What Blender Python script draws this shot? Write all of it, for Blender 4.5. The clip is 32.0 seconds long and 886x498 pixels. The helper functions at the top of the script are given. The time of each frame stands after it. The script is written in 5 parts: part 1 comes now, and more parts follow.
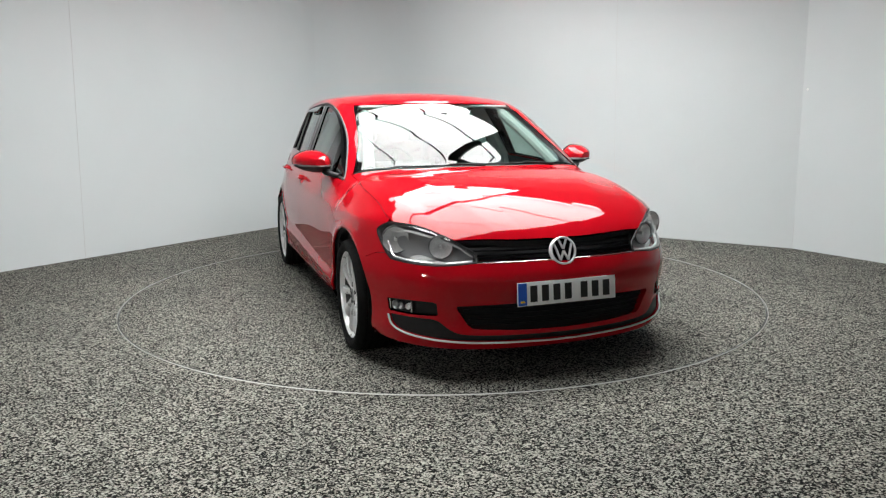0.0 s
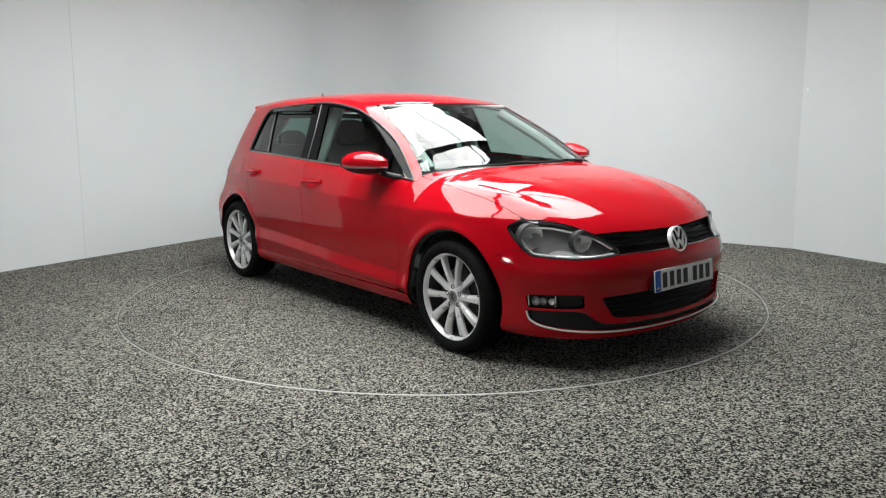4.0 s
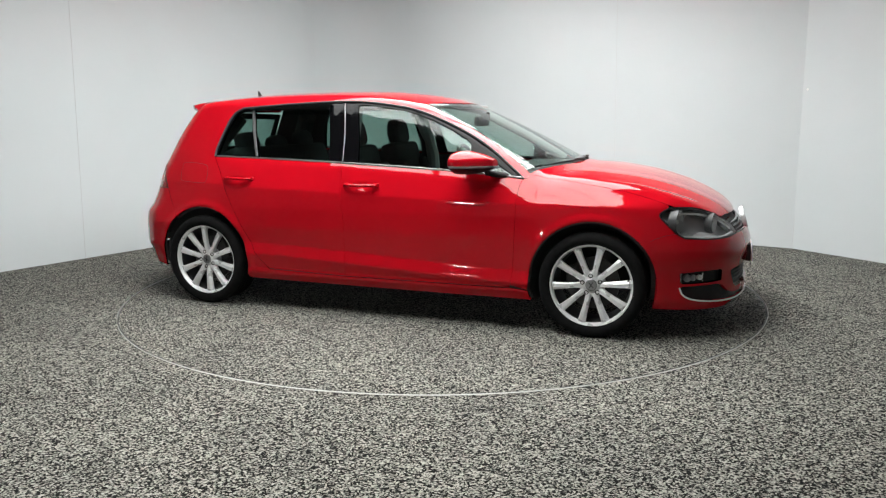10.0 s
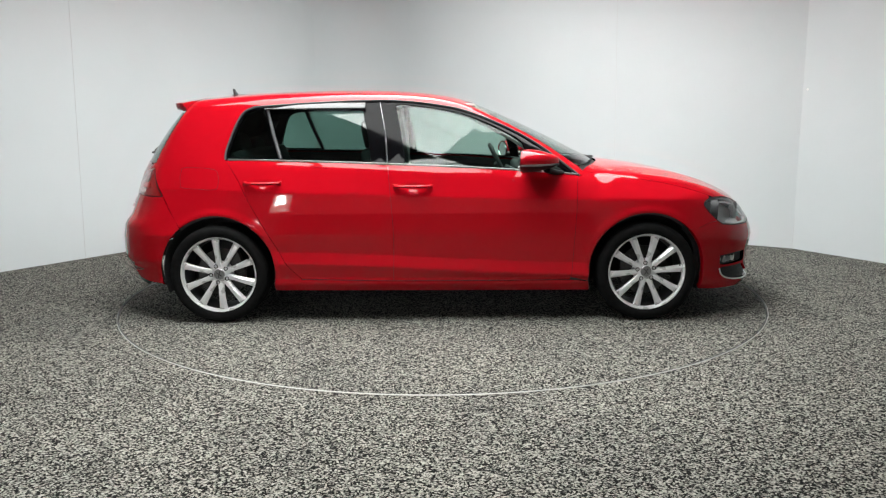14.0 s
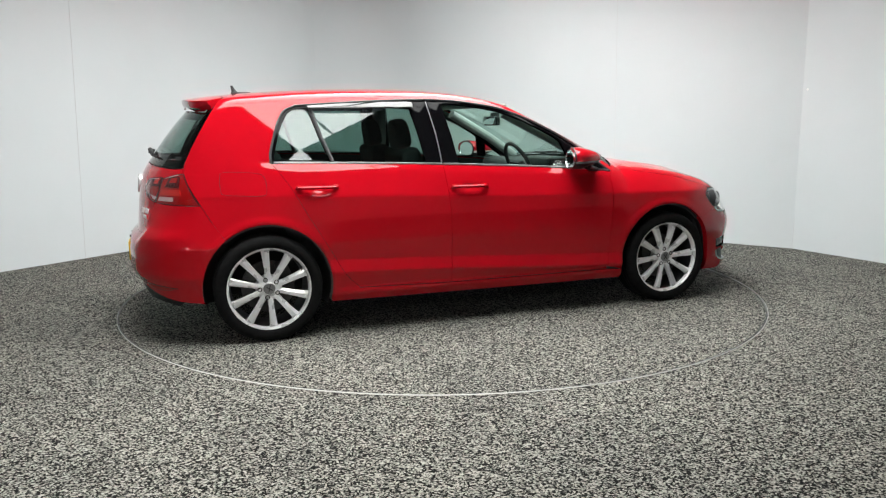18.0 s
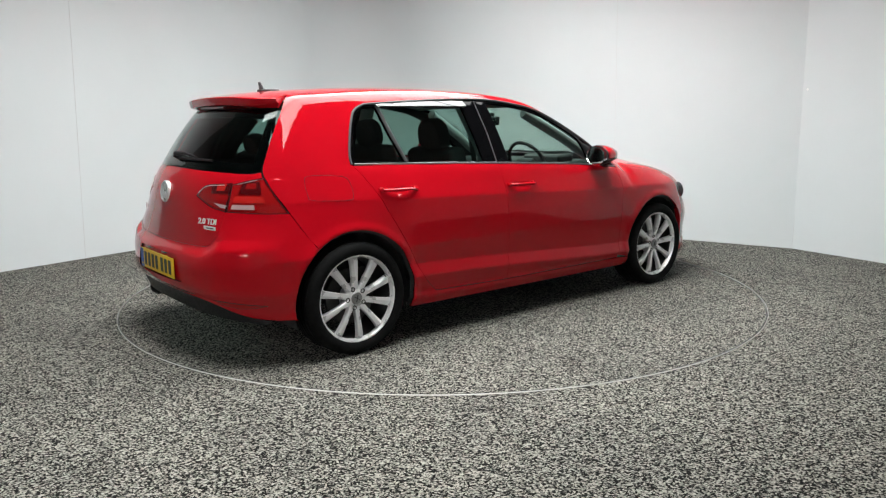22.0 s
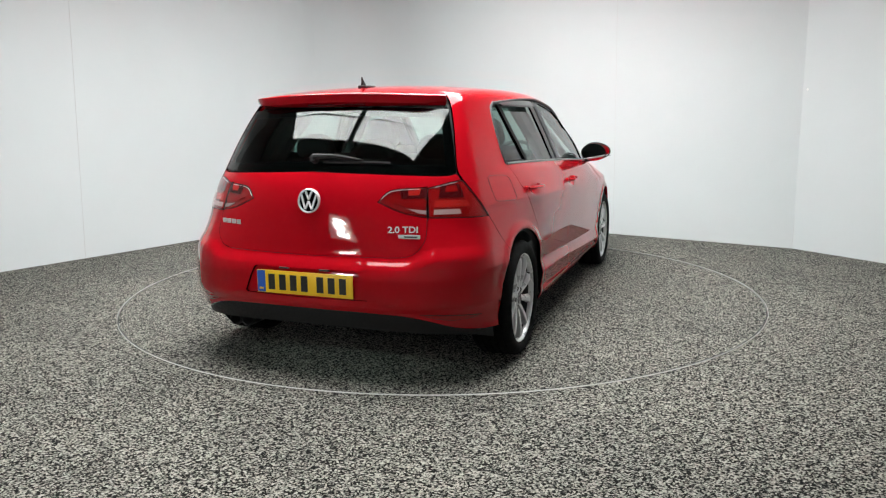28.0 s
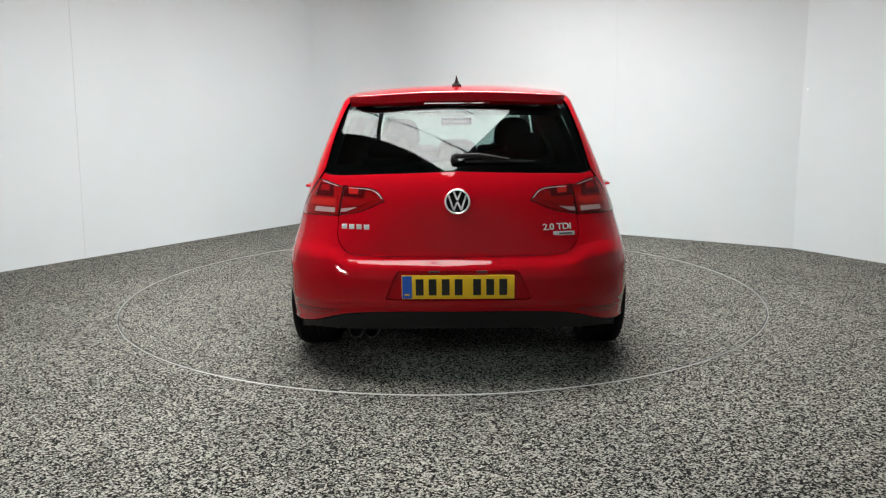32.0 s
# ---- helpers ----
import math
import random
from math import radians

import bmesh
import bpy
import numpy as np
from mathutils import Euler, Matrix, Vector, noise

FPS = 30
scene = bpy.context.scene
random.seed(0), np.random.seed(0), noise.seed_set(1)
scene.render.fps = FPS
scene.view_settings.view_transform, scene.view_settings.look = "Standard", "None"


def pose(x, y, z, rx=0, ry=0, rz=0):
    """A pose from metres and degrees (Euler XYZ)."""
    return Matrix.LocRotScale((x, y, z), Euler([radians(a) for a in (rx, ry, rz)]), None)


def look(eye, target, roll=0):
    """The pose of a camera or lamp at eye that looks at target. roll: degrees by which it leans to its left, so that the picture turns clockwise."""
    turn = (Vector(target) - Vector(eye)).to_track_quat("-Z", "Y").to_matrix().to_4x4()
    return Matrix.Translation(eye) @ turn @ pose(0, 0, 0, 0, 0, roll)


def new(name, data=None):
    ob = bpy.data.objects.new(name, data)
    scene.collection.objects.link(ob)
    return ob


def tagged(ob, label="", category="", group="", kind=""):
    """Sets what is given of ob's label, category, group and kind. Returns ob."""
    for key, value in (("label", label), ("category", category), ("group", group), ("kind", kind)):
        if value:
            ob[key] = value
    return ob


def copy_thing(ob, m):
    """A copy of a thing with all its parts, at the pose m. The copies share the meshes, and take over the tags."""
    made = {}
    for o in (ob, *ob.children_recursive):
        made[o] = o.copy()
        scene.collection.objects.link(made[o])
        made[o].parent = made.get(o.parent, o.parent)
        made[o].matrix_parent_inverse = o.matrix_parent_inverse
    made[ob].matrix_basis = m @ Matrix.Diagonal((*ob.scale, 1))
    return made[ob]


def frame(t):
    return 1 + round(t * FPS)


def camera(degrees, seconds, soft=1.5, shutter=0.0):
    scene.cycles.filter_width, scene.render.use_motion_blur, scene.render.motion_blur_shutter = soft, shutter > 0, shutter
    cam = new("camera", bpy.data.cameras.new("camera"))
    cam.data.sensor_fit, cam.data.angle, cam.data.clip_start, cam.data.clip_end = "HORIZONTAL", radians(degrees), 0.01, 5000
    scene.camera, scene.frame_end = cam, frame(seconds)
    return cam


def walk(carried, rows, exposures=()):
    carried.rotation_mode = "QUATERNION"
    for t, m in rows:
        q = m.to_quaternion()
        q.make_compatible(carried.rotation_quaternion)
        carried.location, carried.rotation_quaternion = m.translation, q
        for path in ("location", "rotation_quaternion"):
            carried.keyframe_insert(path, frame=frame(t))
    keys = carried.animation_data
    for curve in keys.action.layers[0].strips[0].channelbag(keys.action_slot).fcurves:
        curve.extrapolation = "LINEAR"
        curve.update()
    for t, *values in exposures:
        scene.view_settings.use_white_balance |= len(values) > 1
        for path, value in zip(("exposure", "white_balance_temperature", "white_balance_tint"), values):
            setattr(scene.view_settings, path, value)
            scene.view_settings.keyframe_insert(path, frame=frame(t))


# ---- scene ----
# ---- camera: stands still beside the turntable ----
cam = camera(61.3, 32.0, 1.2)
EYE = Vector((0, -5.489, 1.241))
PITCH, YAW = radians(9.88), radians(0.08)
AHEAD = Vector((math.sin(YAW) * math.cos(PITCH), math.cos(YAW) * math.cos(PITCH), -math.sin(PITCH)))
STAND = look(EYE, EYE + AHEAD, -0.57)
walk(cam, [(0, STAND), (32, STAND)], [(0, -0.27), (6, -0.29), (8, -0.31), (9, -0.30), (10, -0.12), (11, -0.06), (13, -0.09), (17, -0.06), (23, -0.08), (28, 0.0), (32, -0.03)])

# ---- light: a luminous ceiling over the turntable ----
world = bpy.data.worlds.new("world")
scene.world = world
world.use_nodes = True
world.node_tree.nodes["Background"].inputs[0].default_value = (0.75, 0.8, 0.85, 1)
world.node_tree.nodes["Background"].inputs[1].default_value = 0.02
# ---- materials ----
def material(name, colour, rough=0.5, metal=0.0, **more):
    m = bpy.data.materials.new(name)
    m.use_nodes = True
    b = m.node_tree.nodes["Principled BSDF"]
    b.inputs["Base Color"].default_value = (*colour, 1)
    b.inputs["Roughness"].default_value = rough
    b.inputs["Metallic"].default_value = metal
    for key, value in more.items():
        b.inputs[key.replace("_", " ")].default_value = value
    return m


def node(m, kind, **values):
    n = m.node_tree.nodes.new(kind)
    for key, value in values.items():
        n.inputs[key.replace("_", " ")].default_value = value
    return n


def link(m, a, out, b, inp):
    m.node_tree.links.new(a.outputs[out], b.inputs[inp])


def ramp(m, stops, interpolation="LINEAR"):
    n = m.node_tree.nodes.new("ShaderNodeValToRGB")
    n.color_ramp.interpolation = interpolation
    while len(n.color_ramp.elements) < len(stops):
        n.color_ramp.elements.new(0.5)
    for e, (at, c) in zip(n.color_ramp.elements, stops):
        e.position = at
        e.color = (*c, 1) if len(c) == 3 else c
    return n


def roughened(m, scale, low, high, bump=0.0, bump_scale=None, detail=4.0):
    """Uneven gloss and a fine relief."""
    b = m.node_tree.nodes["Principled BSDF"]
    co = node(m, "ShaderNodeTexCoord")
    n = node(m, "ShaderNodeTexNoise", Scale=scale, Detail=detail)
    link(m, co, "Object", n, "Vector")
    r = ramp(m, [(0.3, (low,) * 3), (0.7, (high,) * 3)])
    link(m, n, "Fac", r, "Fac")
    link(m, r, "Color", b, "Roughness")
    if bump:
        n2 = node(m, "ShaderNodeTexNoise", Scale=bump_scale or scale * 8, Detail=3.0)
        link(m, co, "Object", n2, "Vector")
        k = node(m, "ShaderNodeBump", Strength=bump, Distance=0.002)
        link(m, n2, "Fac", k, "Height")
        link(m, k, "Normal", b, "Normal")
    return m


def speckled(name):
    """Rubber and stone chips bound in resin: black, grey and off-white grains."""
    m = material(name, (0.2, 0.2, 0.19), 0.85, 0.0, Specular_IOR_Level=0.1)
    b = m.node_tree.nodes["Principled BSDF"]
    co = node(m, "ShaderNodeTexCoord")
    wob = node(m, "ShaderNodeTexNoise", Scale=120.0, Detail=2.0)
    link(m, co, "Object", wob, "Vector")
    mix = node(m, "ShaderNodeMix")
    mix.data_type = "VECTOR"
    mix.inputs[0].default_value = 0.008
    link(m, co, "Object", mix, 4)
    link(m, wob, "Color", mix, 5)
    v = node(m, "ShaderNodeTexVoronoi", Scale=155.0)
    link(m, mix, 1, v, "Vector")
    sep = node(m, "ShaderNodeSeparateColor")
    link(m, v, "Color", sep, "Color")
    r = ramp(m, [(0.0, (0.003, 0.003, 0.003)), (0.36, (0.018, 0.018, 0.018)), (0.45, (0.08, 0.081, 0.077)),
                 (0.53, (0.25, 0.247, 0.226)), (0.78, (0.47, 0.462, 0.42))], "CONSTANT")
    link(m, sep, "Red", r, "Fac")
    big = node(m, "ShaderNodeTexNoise", Scale=1.1, Detail=5.0, Roughness=0.65)
    link(m, co, "Object", big, "Vector")
    r2 = ramp(m, [(0.3, (0.60, 0.60, 0.60)), (0.7, (0.84, 0.83, 0.81))])
    link(m, big, "Fac", r2, "Fac")
    mul = node(m, "ShaderNodeMix")
    mul.data_type, mul.blend_type = "RGBA", "MULTIPLY"
    mul.inputs[0].default_value = 1.0
    link(m, r, "Color", mul, 6)
    link(m, r2, "Color", mul, 7)
    tint = ramp(m, [(0.0, (1.0, 0.93, 0.92)), (0.3, (1.0, 1.0, 1.0)), (0.7, (1.0, 1.0, 1.0)), (1.0, (0.92, 1.0, 0.94))])
    link(m, sep, "Blue", tint, "Fac")
    hue = node(m, "ShaderNodeMix")
    hue.data_type, hue.blend_type = "RGBA", "MULTIPLY"
    hue.inputs[0].default_value = 1.0
    link(m, mul, 2, hue, 6)
    link(m, tint, "Color", hue, 7)
    link(m, hue, 2, b, "Base Color")
    bump = node(m, "ShaderNodeBump", Strength=0.5, Distance=0.003)
    link(m, sep, "Green", bump, "Height")
    link(m, bump, "Normal", b, "Normal")
    return m


def painted_board(name, colour):
    """Matt painted boarding: faint roller marks and scuffs."""
    m = material(name, colour, 0.6)
    b = m.node_tree.nodes["Principled BSDF"]
    co = node(m, "ShaderNodeTexCoord")
    n = node(m, "ShaderNodeTexNoise", Scale=0.8, Detail=6.0, Roughness=0.6)
    link(m, co, "Object", n, "Vector")
    r = ramp(m, [(0.3, tuple(c * 0.95 for c in colour)), (0.7, colour)])
    link(m, n, "Fac", r, "Fac")
    link(m, r, "Color", b, "Base Color")
    n2 = node(m, "ShaderNodeTexNoise", Scale=160.0, Detail=2.0)
    link(m, co, "Object", n2, "Vector")
    k = node(m, "ShaderNodeBump", Strength=0.08, Distance=0.001)
    link(m, n2, "Fac", k, "Height")
    link(m, k, "Normal", b, "Normal")
    return m


def glowing(name, colour, strength):
    m = material(name, colour, 0.6)
    b = m.node_tree.nodes["Principled BSDF"]
    b.inputs["Emission Color"].default_value = (*colour, 1)
    b.inputs["Emission Strength"].default_value = strength
    return m


FLOOR = speckled("speckled_resin_floor")
WALL = painted_board("pale_grey_board", (0.605, 0.64, 0.655))
DARK_WALL = painted_board("dark_grey_board", (0.17, 0.17, 0.172))
GREY_WALL = painted_board("grey_board", (0.60, 0.605, 0.61))
GREY_CEILING = painted_board("grey_ceiling_board", (0.24, 0.24, 0.24))
JOINT = material("board_joint", (0.54, 0.55, 0.56), 0.6)
STEEL_EDGE = roughened(material("galvanised_edge", (0.48, 0.48, 0.465), 0.5, 0.1), 30, 0.35, 0.6)
FABRIC = glowing("luminous_ceiling_fabric", (0.97, 1.0, 0.98), 12.6)
LAMP_GLOW = glowing("softbox_glow", (1.0, 0.99, 0.97), 1.5)
LAMP_CORE = glowing("lamp_core_glow", (1.0, 0.98, 0.95), 170.0)
LAMP_WHITE = material("white_plastic", (0.85, 0.85, 0.84), 0.4)
BLACK_METAL = material("black_metal", (0.012, 0.012, 0.013), 0.45)
RED = material("red_paint", (0.37, 0.003, 0.009), 0.5, 0.0, Coat_Weight=1.0, Coat_IOR=1.40, Coat_Roughness=0.03, Specular_IOR_Level=0.0)


def orange_peel(m):
    """The faint ripple of sprayed lacquer, with a trace of unevenness in the colour below."""
    b = m.node_tree.nodes["Principled BSDF"]
    co = node(m, "ShaderNodeTexCoord")
    n = node(m, "ShaderNodeTexNoise", Scale=26.0, Detail=3.0, Roughness=0.6)
    link(m, co, "Object", n, "Vector")
    k = node(m, "ShaderNodeBump", Strength=0.025, Distance=0.0012)
    link(m, n, "Fac", k, "Height")
    link(m, k, "Normal", b, "Coat Normal")
    n2 = node(m, "ShaderNodeTexNoise", Scale=5.0, Detail=6.0, Roughness=0.7)
    link(m, co, "Object", n2, "Vector")
    r = ramp(m, [(0.3, (0.375, 0.0028, 0.0085)), (0.7, (0.415, 0.0032, 0.0096))])
    link(m, n2, "Fac", r, "Fac")
    link(m, r, "Color", b, "Base Color")


orange_peel(RED)
BLACK_PLASTIC = roughened(material("black_plastic", (0.012, 0.012, 0.013), 0.45, 0.0, Specular_IOR_Level=0.25), 60, 0.4, 0.6, 0.1, 600)
GLOSS_BLACK = material("gloss_black", (0.0025, 0.0025, 0.003), 0.06, 0.0, Specular_IOR_Level=0.10)
TRIM_GREY = material("dark_trim", (0.03, 0.031, 0.033), 0.5)
RUBBER = roughened(material("tyre_rubber", (0.006, 0.006, 0.0062), 0.85, 0.0, Specular_IOR_Level=0.12), 40, 0.75, 0.95, 0.2, 300)
ALLOY = roughened(material("silver_alloy", (0.76, 0.76, 0.77), 0.3, 0.35), 12, 0.24, 0.36)
ALLOY_DARK = material("alloy_barrel", (0.06, 0.06, 0.063), 0.45, 0.6)
CHROME = material("chrome", (0.82, 0.82, 0.83), 0.08, 1.0)
IRON = roughened(material("brake_iron", (0.07, 0.068, 0.066), 0.5, 0.8), 40, 0.4, 0.7)
# ---- building helpers ----
def mesh_of(name, verts, faces, mat, parent=None, smooth=False):
    me = bpy.data.meshes.new(name)
    me.from_pydata([tuple(v) for v in verts], [], [tuple(f) for f in faces])
    me.materials.append(mat)
    if smooth:
        me.shade_smooth()
    ob = new(name, me)
    ob.parent = parent
    return ob


def part(name, bm, mat, parent, label="", smooth=True, angle=35):
    me = bpy.data.meshes.new(name)
    bm.normal_update()
    bm.to_mesh(me)
    bm.free()
    me.materials.append(mat)
    if smooth:
        me.shade_smooth()
        me.set_sharp_from_angle(angle=radians(angle))
    ob = new(name, me)
    ob.parent = parent
    if label:
        ob["label"] = label
    return ob


def box(size, at=(0, 0, 0), bevel=0.0, m=None, segments=2):
    bm = bmesh.new()
    bmesh.ops.create_cube(bm, size=1)
    bmesh.ops.scale(bm, vec=size, verts=bm.verts)
    if bevel:
        bmesh.ops.bevel(bm, geom=bm.edges[:], offset=bevel, segments=segments, affect="EDGES", profile=0.6)
    bmesh.ops.translate(bm, vec=at, verts=bm.verts)
    if m:
        bmesh.ops.transform(bm, matrix=m, verts=bm.verts)
    return bm


def lathe(profile, steps=48, m=None, closed=False):
    """Turns (radius, height) round the z axis."""
    verts, faces = [], []
    n = len(profile)
    for i in range(steps):
        a = 2 * math.pi * i / steps
        for r, z in profile:
            verts.append((r * math.cos(a), r * math.sin(a), z))
    for i in range(steps):
        j = (i + 1) % steps
        for k in range(n if closed else n - 1):
            l = (k + 1) % n
            faces.append((i * n + k, j * n + k, j * n + l, i * n + l))
    bm = bmesh.new()
    vs = [bm.verts.new(m @ Vector(v) if m else v) for v in verts]
    for f in faces:
        bm.faces.new([vs[q] for q in f])
    bmesh.ops.remove_doubles(bm, verts=bm.verts, dist=1e-5)
    bmesh.ops.recalc_face_normals(bm, faces=bm.faces)
    return bm


def tube(path, radius, sides=8, closed=False, flat=1.0, cap=True):
    """A round or flattened bar along a path."""
    pts = [Vector(p) for p in path]
    bm = bmesh.new()
    rings = []
    n = len(pts)
    up0 = None
    for i, p in enumerate(pts):
        a = pts[(i - 1) % n] if closed or i else p
        b = pts[(i + 1) % n] if closed or i < n - 1 else p
        t = (b - a).normalized()
        if up0 is None:
            up0 = Vector((0, 0, 1)) if abs(t.z) < 0.9 else Vector((0, 1, 0))
        s = t.cross(up0).normalized()
        u = s.cross(t)
        up0 = u
        r = radius(i / max(1, n - 1)) if callable(radius) else radius
        rings.append([bm.verts.new(p + r * (math.cos(q) * s + flat * math.sin(q) * u))
                      for q in (2 * math.pi * k / sides for k in range(sides))])
    for i in range(n if closed else n - 1):
        a, b = rings[i], rings[(i + 1) % n]
        for k in range(sides):
            bm.faces.new((a[k], a[(k + 1) % sides], b[(k + 1) % sides], b[k]))
    if cap and not closed:
        bm.faces.new(rings[0][::-1])
        bm.faces.new(rings[-1])
    bmesh.ops.recalc_face_normals(bm, faces=bm.faces)
    return bm


def merge(*many):
    out = bmesh.new()
    for bm in many:
        me = bpy.data.meshes.new("scrap")
        bm.to_mesh(me)
        bm.free()
        out.from_mesh(me)
        bpy.data.meshes.remove(me)
    return out


# ---- the booth: floor, boarded walls, luminous ceiling ----
CEIL = 3.7
CORNER = Vector((-1.06, 4.52, 0))
ALONG_LEFT, ALONG_RIGHT = Vector((-0.575, -0.818, 0)), Vector((0.82, -0.572, 0))
KINK = Vector((3.31, 1.47, 0))


def wall_run(name, a, b, mat, thick=0.12, height=CEIL):
    """A straight wall from a to b, its inner face on the line."""
    a, b = Vector(a), Vector(b)
    d = (b - a).normalized()
    out = Vector((-d.y, d.x, 0))
    if (a + out).length < (a - out).length:
        out = -out
    q = [a, b, b + out * thick, a + out * thick]
    verts = [(*p.xy, z) for z in (0, height) for p in q]
    faces = [(0, 1, 5, 4), (1, 2, 6, 5), (2, 3, 7, 6), (3, 0, 4, 7), (3, 2, 1, 0), (4, 5, 6, 7)]
    ob = mesh_of(name, verts, faces, mat)
    bm = bmesh.new()
    bm.from_mesh(ob.data)
    bmesh.ops.recalc_face_normals(bm, faces=bm.faces)
    bm.to_mesh(ob.data)
    bm.free()
    return tagged(ob, "pale grey painted board wall of the photo booth" if mat is WALL else
                  "unseen dark grey wall added to shape reflections and fill" if mat is DARK_WALL else "unseen grey wall added to bounce light onto the car", "wall", kind="structure")


LEFT_END = CORNER + ALONG_LEFT * 5.1
# the pale right wall runs on unseen to fill the car's right side
RIGHT_END = KINK + Vector((0.49, -0.87, 0)) * 4.4
BACK_LEFT, BACK_RIGHT = Vector((-5.2, -6.9, 0)), Vector((6.2, -6.9, 0))
ROUND = 0.80


def corner_run():
    """The boards bend round the corner."""
    o = CORNER + (ALONG_LEFT + ALONG_RIGHT) * ROUND
    pts = [o - ROUND * (ALONG_RIGHT * math.cos(a) + ALONG_LEFT * math.sin(a)) for a in np.linspace(0, math.pi / 2, 15)]
    verts = [(*(p + (p - o) * k).xy, z) for z in (0, CEIL) for k in (0, 0.14) for p in pts]
    n = len(pts)
    faces = [(i, i + 1, 2 * n + i + 1, 2 * n + i) for i in range(n - 1)] + [(n + i + 1, n + i, 3 * n + i, 3 * n + i + 1) for i in range(n - 1)]
    return tagged(mesh_of("wall_corner", verts, faces, WALL, smooth=True), "pale grey board bent round the booth corner", "wall", kind="structure")


corner_run()
wall_run("wall_left", CORNER + ALONG_LEFT * ROUND, LEFT_END, WALL)
wall_run("wall_right", CORNER + ALONG_RIGHT * ROUND, KINK, WALL)
wall_run("wall_side", KINK, RIGHT_END, WALL)
# added walls out of view; their tones steer bounce and reflections
wall_run("added_wall_far_left", LEFT_END, BACK_LEFT, DARK_WALL)
wall_run("added_wall_far_right", RIGHT_END, BACK_RIGHT, GREY_WALL)
wall_run("added_wall_behind", BACK_LEFT, BACK_RIGHT, GREY_WALL)

R_DISC = 2.244


def floor_sheet():
    verts, faces = [], []
    n = 160
    for i in range(n):
        a = 2 * math.pi * i / n
        for r in (R_DISC + 0.0075, 3.2, 6, 12):
            verts.append((r * math.cos(a), r * math.sin(a), 0))
    for i in range(n):
        j = (i + 1) % n
        for k in range(3):
            faces.append((i * 4 + k, i * 4 + k + 1, j * 4 + k + 1, j * 4 + k))
    return tagged(mesh_of("floor", verts, faces, FLOOR), "black and off-white speckled resin floor", "floor", kind="structure")


floor_sheet()
pit = part("turntable_pit", lathe([(R_DISC + 0.0075, -0.001), (R_DISC + 0.0075, -0.05), (0.02, -0.05)], 160), BLACK_METAL, None)
tagged(pit, "dark steel pit under the turntable", "pit", kind="structure")
rim = part("turntable_rim", lathe([(R_DISC + 0.0042, -0.02), (R_DISC + 0.0042, 0.0042), (R_DISC + 0.0078, 0.0010), (R_DISC + 0.0078, -0.02)], 200), STEEL_EDGE, None)
tagged(rim, "thin galvanised steel ring set flush in the floor", "rim", kind="structure")

turntable = new("turntable")
tagged(turntable, "round speckled turntable flush with the booth floor", "turntable")
part("platform", lathe([(0.02, -0.03), (R_DISC - 0.004, -0.03), (R_DISC - 0.004, 0), (0.02, 0)], 160, closed=True), FLOOR, turntable)
part("edge_trim", lathe([(R_DISC - 0.0035, -0.02), (R_DISC - 0.0035, 0.0015), (R_DISC - 0.006, 0.0015), (R_DISC - 0.006, -0.02)], 200), ALLOY_DARK, turntable, "thin steel edge")
def ceiling_sheet():
    q = [Vector((-8, 7, 0)), Vector((8, 7, 0)), Vector((8, -9, 0)), Vector((-8, -9, 0))]
    verts = [(*p.xy, z) for z in (CEIL, CEIL + 0.1) for p in q]
    faces = [(0, 1, 2, 3), (7, 6, 5, 4), (0, 4, 5, 1), (1, 5, 6, 2), (2, 6, 7, 3), (3, 7, 4, 0)]
    return tagged(mesh_of("ceiling", verts, faces, GREY_CEILING), "grey painted ceiling over the booth", "ceiling", kind="structure")


ceiling_sheet()
light_box = new("ceiling_light")
light_box.matrix_basis = pose(0, 0, 3.0, 0, 0, -34.8)
tagged(light_box, "large white luminous ceiling light in two bays with thin black ribs", "ceiling light")
for x0, x1, y0, y1 in ((-1.15, 0.06, -2.6, 1.77), (0.15, 1.75, -2.6, 1.27)):
    bay = part("diffuser", box((x1 - x0, y1 - y0, 0.02), ((x0 + x1) / 2, (y0 + y1) / 2, 0.011)), FABRIC, light_box, "luminous white fabric bay", smooth=False)
    part("bay_tray", box((x1 - x0 + 0.06, y1 - y0 + 0.06, 0.12), ((x0 + x1) / 2, (y0 + y1) / 2, 0.082), 0.01), BLACK_METAL, bay)
    for y in (-2.12, -1.48, -0.84, -0.20, 0.44, 1.10):
        part("rib", tube([(x0, y, -0.008), ((x0 + x1) / 2, y + 0.03, -0.012), (x1, y, -0.008)], 0.013, 8), BLACK_METAL, bay)
# added glowing strips and panel, out of view, to lift the dark booth corner
part("side_fill", merge(box((0.012, 2.2, 0.10), (-1.19, 0.66, 0.08)), box((0.80, 0.012, 0.08), (-0.74, 1.81, 0.08))), FABRIC, light_box, "glowing fill strip added to brighten the booth walls", smooth=False)
part("corner_fill", box((0.60, 0.012, 0.20), (0, 0, 0), 0, pose(-1.36, 1.98, 0.13, 0, 0, 50)), FABRIC, light_box, "glowing fill panel added to brighten the booth corner", smooth=False)
part("beam", box((0.085, 4.45, 0.06), (0.105, -0.42, -0.01), 0.01), BLACK_METAL, light_box, smooth=False)
for x, y in ((-1.0, -2.3), (-1.0, 1.5), (1.6, -2.3), (1.6, 1.0)):
    part("hanger", tube([(x, y, 0.14), (x, y, CEIL - 3.0)], 0.006, 8), BLACK_METAL, light_box)

